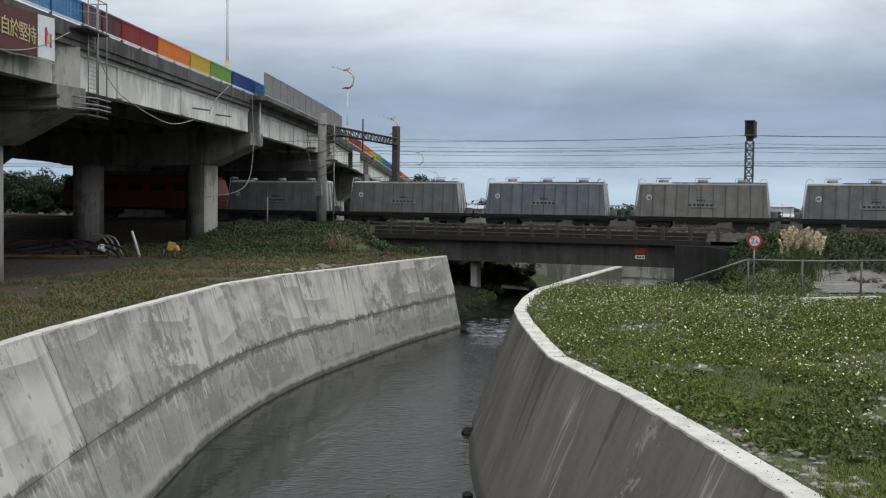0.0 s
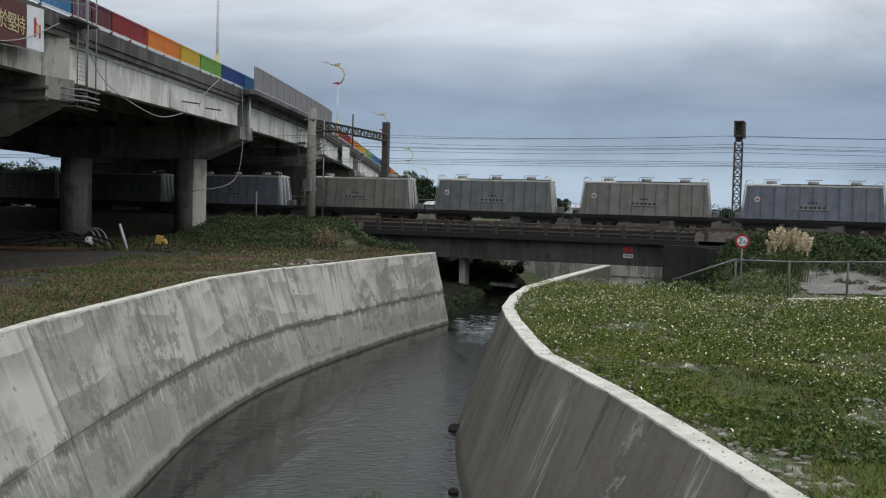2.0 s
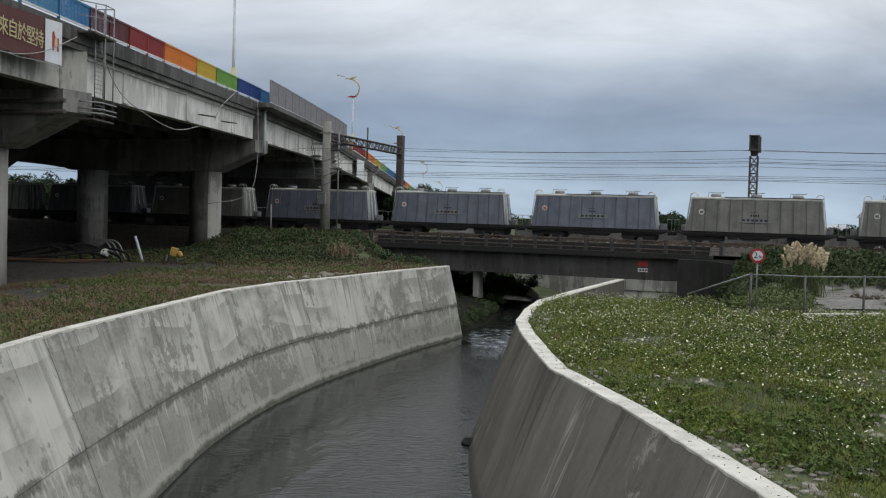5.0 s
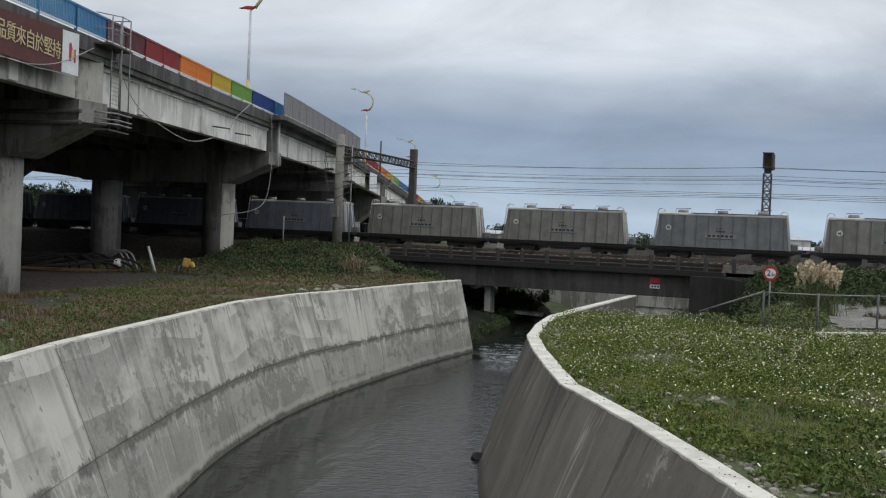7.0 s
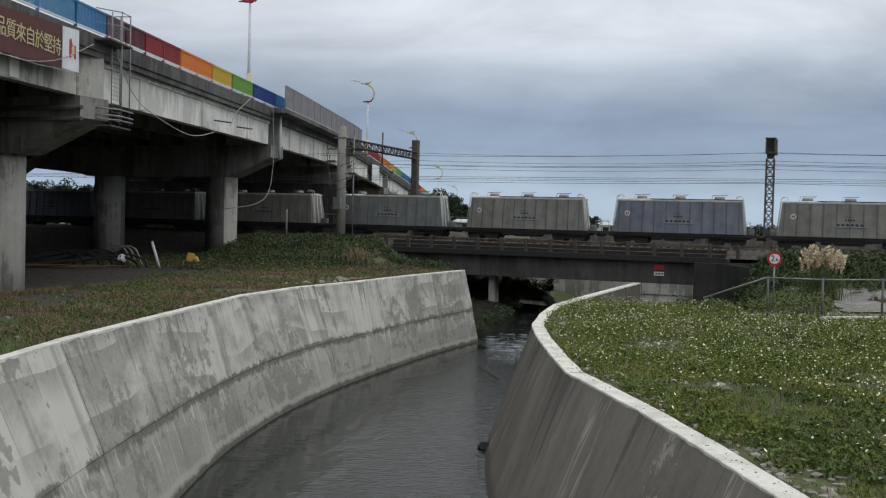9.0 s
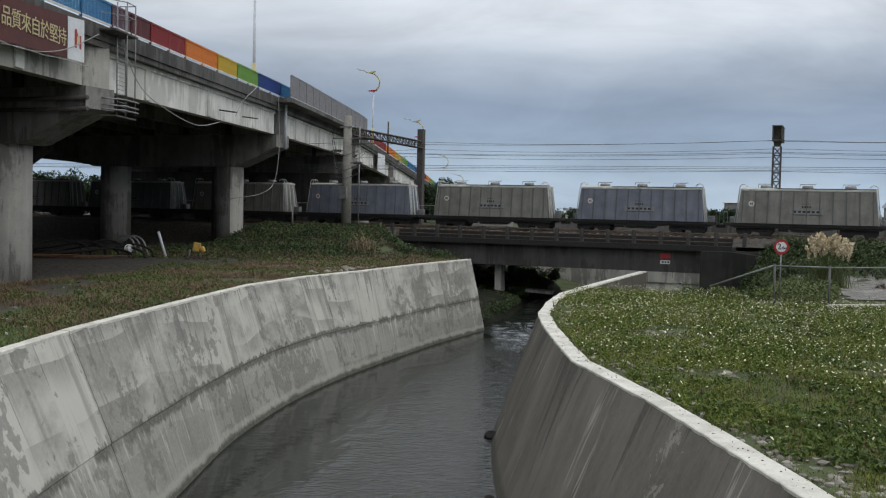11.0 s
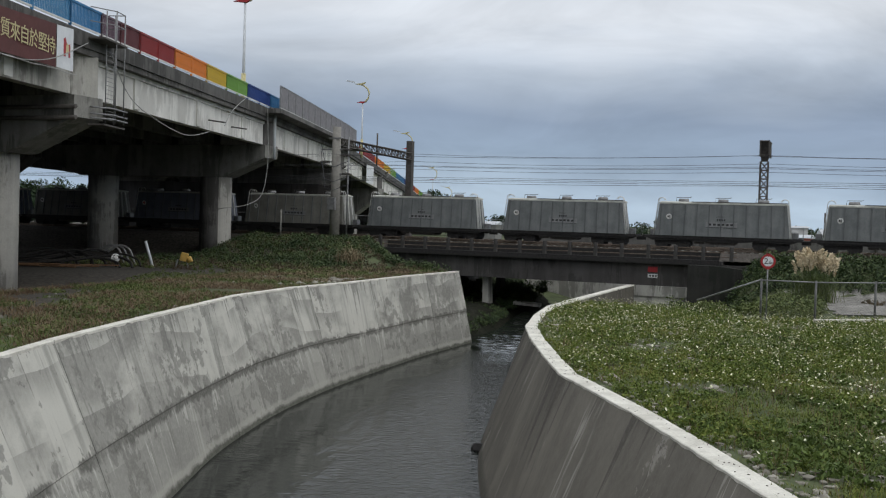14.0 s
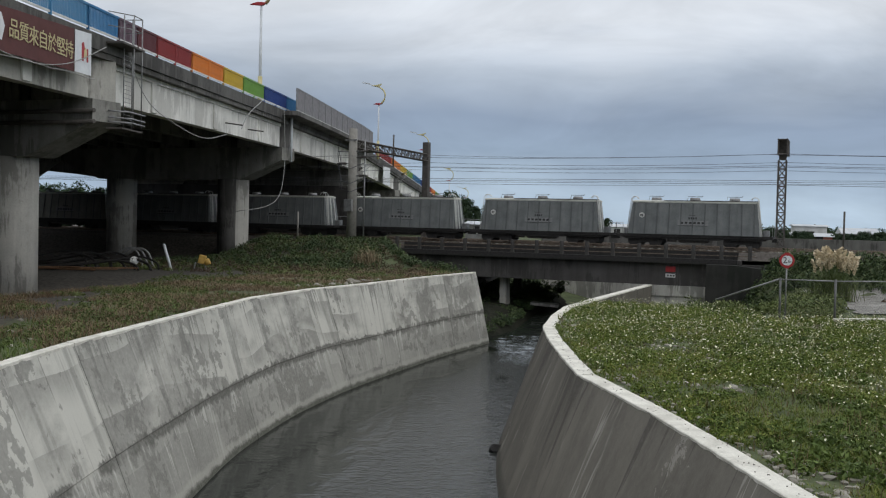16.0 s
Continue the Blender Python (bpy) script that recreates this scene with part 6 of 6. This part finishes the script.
part("arrow", prism([(-0.11, 2.55), (0.11, 2.55), (0, 2.72)], -0.082, -0.074, "y"), M_RED, limit)
for text, size, dx, dz in (("2", 0.40, -0.09, 0.0), (".6", 0.22, 0.07, -0.04), ("m", 0.14, 0.19, -0.06)):
    me = lettering(text, size)
    me.materials.append(M_INK)
    ob = new("numeral", me)
    ob.parent = limit
    ob.matrix_basis = pose(dx, -0.088, 2.92 + dz, 90, 0, 0)

gravel = material("pale_gravel", (0.10, 0.094, 0.082), (0.32, 0.31, 0.285), 1.3, 0.95, 0.5, fine=12)
bm, rows = bmesh.new(), []
for i in range(26):
    rows.append([])
    for j in range(26):
        y = 50.5 + 0.75 * j
        x = 19.6 + 0.11 * (y - 50) + 0.9 * i + 0.7 * noise.noise((i * 0.5, j * 0.5, 2))
        rows[-1].append(bm.verts.new((x, y, ground_z(x, y, 1) + 0.06)))
for a, b in zip(rows, rows[1:]):
    for j in range(25):
        if across(*a[j].co.xy)[0] < 67.2 + 0.8 * noise.noise((a[j].co.x * 0.5, 0, 7)):
            bm.faces.new((a[j], b[j], b[j + 1], a[j + 1]))
tagged(part("gravel_lot", bm, gravel), "pale rough gravel lot behind the fence", "gravel", kind="structure")
x, y = rng.uniform(20, 36, 260), rng.uniform(50.5, 64, 260)
p = patch(x, y, 0.25, 77)
rubble("lot_stones", "loose stones on the gravel lot", x, y, 1, 0.03, 0.2)
x, y = x[p > 0.12], y[p > 0.12]
rw = rng.uniform(0.15, 0.4, len(x))
v, f = leaves(np.stack([x, y, heights(x, y, 1) + rw * 0.4], 1), rw, 70, 0.07, 0.6)
stuff("lot_weeds", "low weeds on the gravel lot", "weeds", v, f, M_SCRUB)
M_WING = weathered_concrete("dark_wing_concrete", (0.016, 0.016, 0.014), (0.038, 0.037, 0.033), (0.012, 0.014, 0.01), 0.7)
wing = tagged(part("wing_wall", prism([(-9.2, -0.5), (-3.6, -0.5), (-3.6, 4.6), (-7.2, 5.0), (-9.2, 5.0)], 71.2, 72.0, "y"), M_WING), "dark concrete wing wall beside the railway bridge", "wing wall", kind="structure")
wing.matrix_basis = RAIL
wing = tagged(part("wing_wall", prism([(-36.4, -0.5), (-31.6, -0.5), (-31.6, 3.4), (-33.2, 5.0), (-36.4, 5.1)], 71.4, 72.1, "y"), M_DARKCON), "dark concrete wing wall by the bridge abutment", "wing wall", kind="structure")
wing.matrix_basis = RAIL

# this dark wall also shuts light out from under the overpass
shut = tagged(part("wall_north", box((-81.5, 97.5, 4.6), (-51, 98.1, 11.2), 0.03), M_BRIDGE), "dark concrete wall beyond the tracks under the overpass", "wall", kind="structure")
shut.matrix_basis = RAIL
# out of view; added only to block light from the far side
shut = tagged(part("light_block_wall", box((-54.6, -60, 3.4), (-54.0, 92, 13.4), 0.03), M_DARKCON), "unseen dark wall added to keep light out from under the overpass", "wall", kind="structure")
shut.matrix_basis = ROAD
back = tagged(part("boundary_wall", box((-30, 101, 4.9), (120, 101.4, 6.7), 0.03), M_DARKCON), "long dark concrete wall beyond the tracks", "wall", kind="structure")
back.matrix_basis = RAIL
for s in (-0.5, 3.8):
    pole = tagged(part("trackside_post", tube([(s, 96.5, 5.2), (s, 96.5, 9.3)], 0.09, 8), M_DARKSTEEL), "dark steel post beyond the tracks", "post", "trackside posts")
    pole.matrix_basis = RAIL
rails = thing("white_guard_rail", "white tubular guard rail beyond the tracks", "guard rail", RAIL)
for i in range(8):
    s = 5 + 1.9 * i
    part("hoop", tube([(s, 95.6, 5.2), (s, 95.6, 6.0), (s + 0.15, 95.6, 6.12), (s + 1.5, 95.6, 6.12), (s + 1.65, 95.6, 6.0), (s + 1.65, 95.6, 5.2)], 0.035, 6), M_WHITE, rails)

H_WHITE = material("white_house_wall", (0.45, 0.45, 0.44), (0.66, 0.66, 0.65), 1, 0.8, 0.05)
H_GREY = material("grey_house_wall", (0.16, 0.155, 0.15), (0.27, 0.265, 0.255), 1, 0.85, 0.08)
H_RED = material("red_painted_wall", (0.30, 0.09, 0.07), (0.42, 0.14, 0.10), 1, 0.8, 0.05)
H_ROOF = material("pale_sheet_roof", (0.40, 0.42, 0.44), (0.58, 0.60, 0.62), 1.5, 0.6, 0.1)


def house(x, y, w, d, h, wall, roof_h, label):
    g = thing("house", label, "house", pose(x, y, 4.9, 0, 0, -12), "far houses")
    part("wall", box((-w / 2, -d / 2, 0), (w / 2, d / 2, h), 0.03), wall, g)
    part("roof", prism([(-d / 2 - 0.3, h), (d / 2 + 0.3, h), (d / 2, h + 0.15), (0, h + roof_h), (-d / 2, h + 0.15)], -w / 2 - 0.3, w / 2 + 0.3), H_ROOF, g)
    k = max(1, int(w / 2.4))
    for i in range(k):
        xx = -w / 2 + w * (i + 0.5) / k
        win = part("window", box((xx - 0.5, -d / 2 - 0.04, h * 0.45), (xx + 0.5, -d / 2 + 0.02, h * 0.45 + 1.0), 0.01), M_BLACK, g)
        part("sill", box((xx - 0.6, -d / 2 - 0.12, h * 0.45 - 0.08), (xx + 0.6, -d / 2, h * 0.45), 0.01), H_WHITE, win)


house(50.6, 148, 3.6, 5, 1.7, H_RED, 0.5, "small red-walled house under a pale roof")
house(52.0, 156, 4.6, 6, 3.2, H_WHITE, 0.3, "small white box-like house among trees")
house(44.0, 150, 8, 6, 1.5, H_GREY, 0.7, "low grey shed with a sheet roof")
house(59.5, 156, 5, 6, 2.2, H_GREY, 0.9, "low grey house under a pale sheet roof")
house(68.0, 150, 10, 8, 4.2, H_GREY, 1.0, "grey hall with a pale curved roof")
house(44.5, 168, 3, 4, 4.6, H_GREY, 0.2, "narrow dark tower-like house far off")
house(21.0, 165, 9, 6, 2.4, H_WHITE, 0.5, "white low house beyond the tracks")
house(3.0, 150, 7, 6, 2.3, H_GREY, 0.5, "low grey house behind the wagons")


# ---- under the overpass: pipes, hoses and scrap ----
def hose(label, pts, r, mat):
    fine = []
    for i in range(len(pts) - 1):
        p0, p1, p2, p3 = (Vector(pts[max(0, min(len(pts) - 1, i + k))]) for k in (-1, 0, 1, 2))
        for k in range(5):
            u = k / 5
            fine.append(0.5 * ((2 * p1) + (p2 - p0) * u + (2 * p0 - 5 * p1 + 4 * p2 - p3) * u * u + (3 * p1 - p0 - 3 * p2 + p3) * u ** 3))
    fine.append(Vector(pts[-1]))
    tagged(part("hose", tube(fine, r, 7), mat), label, "hose", "scrap pile")


def scrap(x, y):
    return ground_z(x, y, -1)


for i in range(9):
    x, y = -27 + 0.62 * i + rng.uniform(-0.5, 0.5), 63 + rng.uniform(-1, 1)
    z = scrap(x, y)
    top = rng.uniform(0.5, 1.15)
    hose("dark rubber hose lying in a heap on the soil", [(x - rng.uniform(3, 5), y - 1, z + 0.1), (x - 1.2, y, z + top * 0.6), (x + 0.7, y + 0.5, z + top), (x + 2.0, y + 0.3, z + top * 0.6), (x + 2.4, y - 0.2, z + 0.05)], rng.uniform(0.05, 0.09), M_BLACK)
for i in range(3):
    x, y = -21.8 + 0.35 * i, 65
    hose("grey bent hose standing in an arch", [(x - 1.6, y, scrap(x, y) + 0.9), (x - 0.9, y, scrap(x, y) + 1.35), (x - 0.2, y, scrap(x, y) + 1.1), (x + 0.2, y, scrap(x, y) + 0.05)], 0.06, M_STEEL)
bm = tube([(0, 0, 0.0), (0, 0, 0.16)], 0.27, 18)
add_tube(bm, [(0, 0, 0.16), (0, 0, 0.36)], 0.13, 14)
roll = tagged(part("reel", bm, M_WHITE), "white plastic reel leaning on the scrap heap", "reel")
roll.matrix_basis = pose(-21.6, 63.2, scrap(-21.6, 63.2) + 0.55, 78, 0, 25)
pst = tagged(part("leaning_pipe", tube([(0, 0, 0), (-0.55, 0.1, 1.7)], 0.09, 10), M_LAMPGREY), "pale plastic pipe leaning upright", "pipe")
pst.matrix_basis = Matrix.Translation((-19.3, 63.6, scrap(-19.3, 63.6)))
M_YELLOWBOX = material("faded_yellow_paint", (0.36, 0.22, 0.05), (0.52, 0.34, 0.08), 4, 0.6, 0.05)
pump = thing("pump", "faded yellow site pump on thin legs", "pump", Matrix.Translation((-17.6, 64.2, scrap(-17.6, 64.2))))
part("housing", box((-0.3, -0.25, 0.5), (0.15, 0.25, 1.05), 0.06, pose(0, 0, 0, 0, 14, 10)), M_YELLOWBOX, pump)
part("drum", tube([(0.3, 0, 0.55), (0.6, 0, 0.68)], 0.2, 14), M_YELLOWBOX, pump)
part("leg", tube([(-0.3, 0, 0.6), (-0.45, 0, 0)], 0.05, 6), M_STEEL, pump)
part("leg", tube([(0.3, 0, 0.6), (0.4, 0, 0)], 0.05, 6), M_STEEL, pump)
for i in range(6):
    x, y = -28.5 + 1.1 * i, 59.5 + 0.35 * i
    pl = tagged(part("plank", box((-2.2, -0.12, 0), (2.2, 0.12, 0.06), 0.01), material("rusty_plank", (0.10, 0.05, 0.025), (0.2, 0.11, 0.055), 3, 0.85, 0.2) if i == 0 else bpy.data.materials["rusty_plank"]), "rust-brown plank lying on the soil", "plank", "scrap pile")
    pl.matrix_basis = pose(x, y, scrap(x, y) + 0.05 + 0.05 * (i % 3), 0, 0, 12 * (i % 3) - 8)
stk = tagged(part("trackside_stake", tube([(-42.6, 72.4, 5.5), (-42.6, 72.4, 8.1)], 0.07, 8), M_POLE), "thin grey concrete stake by the track", "stake")
stk.matrix_basis = RAIL

# things in the water
for x, y, r in ((1.0, 33.0, 0.28), (0.75, 25.8, 0.14)):
    bm = bmesh.new()
    bmesh.ops.create_icosphere(bm, subdivisions=2, radius=r)
    for v_ in bm.verts:
        v_.co *= 1 + 0.35 * noise.noise(v_.co * (3 / r))
        v_.co.z *= 0.7
    rk = tagged(part("rock", bm, M_BLACK), "dark wet rock in the water", "rock", "rocks in the water")
    rk.matrix_basis = Matrix.Translation((x, y, 0.05))
nb = 90
base = np.stack([rng.normal(-1.35, 0.35, nb), rng.normal(24.2, 0.25, nb), np.full(nb, -0.1)], 1)
grass_object("water_weeds", "tuft of green weeds standing in the water", base, rng.uniform(0.25, 0.7, nb), np.full(nb, 0.02), rng.uniform(0.2, 0.8, nb), M_GRASS, "weeds")
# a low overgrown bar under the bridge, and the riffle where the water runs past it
# near-black: the bridge's shade is put into the gravel's own colour
M_BAR = material("shaded_wet_gravel", (0.010, 0.012, 0.008), (0.032, 0.032, 0.024), 2.5, 0.9, 0.7, fine=9, spec=0.05)
M_FOAM_GLINT = material("white_water_and_sky_glint", (0.22, 0.25, 0.28), (0.45, 0.49, 0.53), 4, 0.3, 0.5, fine=9, stretch=(1, 0.3, 1))


def bar_edge(y):
    """Where the bar meets the water, by distance ahead."""
    return interp(y, [63.5, 66, 70, 75, 80, 88, 96], [1.2, 2.3, 4.0, 5.1, 6.4, 8.6, 10.5])


bm, rows = bmesh.new(), []
for i in range(40):
    y = 63.4 + 0.84 * i
    e = bar_edge(y) + 0.3 * noise.noise((y * 0.7, 2, 0))
    row = []
    for k in range(11):
        x = e - 1.05 * k
        z = -0.45 + 1.75 * smooth(0, 3.4, 1.05 * k + 0.2) * smooth(63.0, 68.0, y) + 0.22 * noise.noise((x * 0.9, y * 0.9, 4))
        row.append(bm.verts.new((x, y, z)))
    rows.append(row)
for a, b in zip(rows, rows[1:]):
    for k in range(10):
        bm.faces.new((a[k], b[k], b[k + 1], a[k + 1])).smooth = True
bmesh.ops.recalc_face_normals(bm, faces=bm.faces[:])
tagged(part("gravel_bar", bm, M_BAR), "wet gravel bar under the railway bridge, darkened as if in shade", "gravel bar", kind="structure")
n = 330
yy = rng.uniform(66, 94, n)
xx = np.array([bar_edge(b) for b in yy]) - rng.uniform(1.0, 5.5, n)
v, f = leaves(np.stack([xx, yy, 0.5 + 0.05 * (yy - 66) * rng.uniform(0.5, 1.2, n)], 1), rng.uniform(0.2, 0.5, n), 70, 0.08)
stuff("bar_shrubs", "dark green weeds on the gravel bar", "shrubs", v, f, M_VINE)
slab = tagged(part("slab", box((-1.1, -0.45, -0.1), (1.1, 0.45, 0.12), 0.04), M_PIER), "flat grey concrete slab lying on the gravel bar", "slab")
slab.matrix_basis = pose(5.9, 79.5, 1.15, 4, 3, -12)
# riffle: sloping sheet of quick water with standing wavelets
bm, rows = bmesh.new(), []
for i in range(60):
    y = 64.5 + 0.28 * i
    lo, hi = bar_edge(y) - 0.8, interp(y, RR_Y, RB_X) + 0.5
    row = []
    for k in range(15):
        x = lo + (hi - lo) * k / 14
        z = 0.006 + 0.42 * smooth(65.0, 81.0, y) + 0.05 * noise.noise((x * 2.2, y * 3.0, 1)) * smooth(64.6, 67, y)
        row.append(bm.verts.new((x, y, z)))
    rows.append(row)
for a, b in zip(rows, rows[1:]):
    for k in range(14):
        bm.faces.new((a[k], a[k + 1], b[k + 1], b[k])).smooth = True
tagged(part("water_riffle", bm, bpy.data.materials["murky_channel_water"]), "quick rippled water running down from under the bridge", "water", kind="structure")
# bluish flecks: broken water, and the sky's reflection painted as colour
n = 150
yy = 57.5 + 9.5 * rng.uniform(0, 1, n)
lo_ = np.array([bar_edge(max(64.5, b)) for b in yy]) + 0.2
hi_ = np.array([interp(b, RR_Y, RB_X) for b in yy])
xx = lo_ + (hi_ - lo_) * rng.uniform(0.0, 0.9, n)
w_, d_ = rng.uniform(0.10, 0.55, n), rng.uniform(0.01, 0.035, n)
zz = 0.03 + 0.42 * np.array([smooth(65.0, 81.0, b) for b in yy])
c = np.stack([xx, yy, zz], 1)[:, None]
v = c + np.array([[-1, 0, 0], [0, -1, 0.0], [1, 0, 0], [0, 1, 0.5]])[None] * np.stack([w_, d_, d_], 1)[:, None]
f = (np.arange(n)[:, None, None] * 4 + np.array([[0, 1, 2], [0, 2, 3]])[None]).reshape(-1, 3)
stuff("foam_and_glints", "flecks of foam and painted sky reflection on the riffle", "foam", v.reshape(-1, 3), f, M_FOAM_GLINT)


# ---- what moves ----
def motions():
    for ob, s in TRAIN:
        walk(ob, [(t, RAIL @ pose(s - SPEED * t, TRACK_Y, RAIL_Z)) for t in range(0, 17, 2)])


motions()
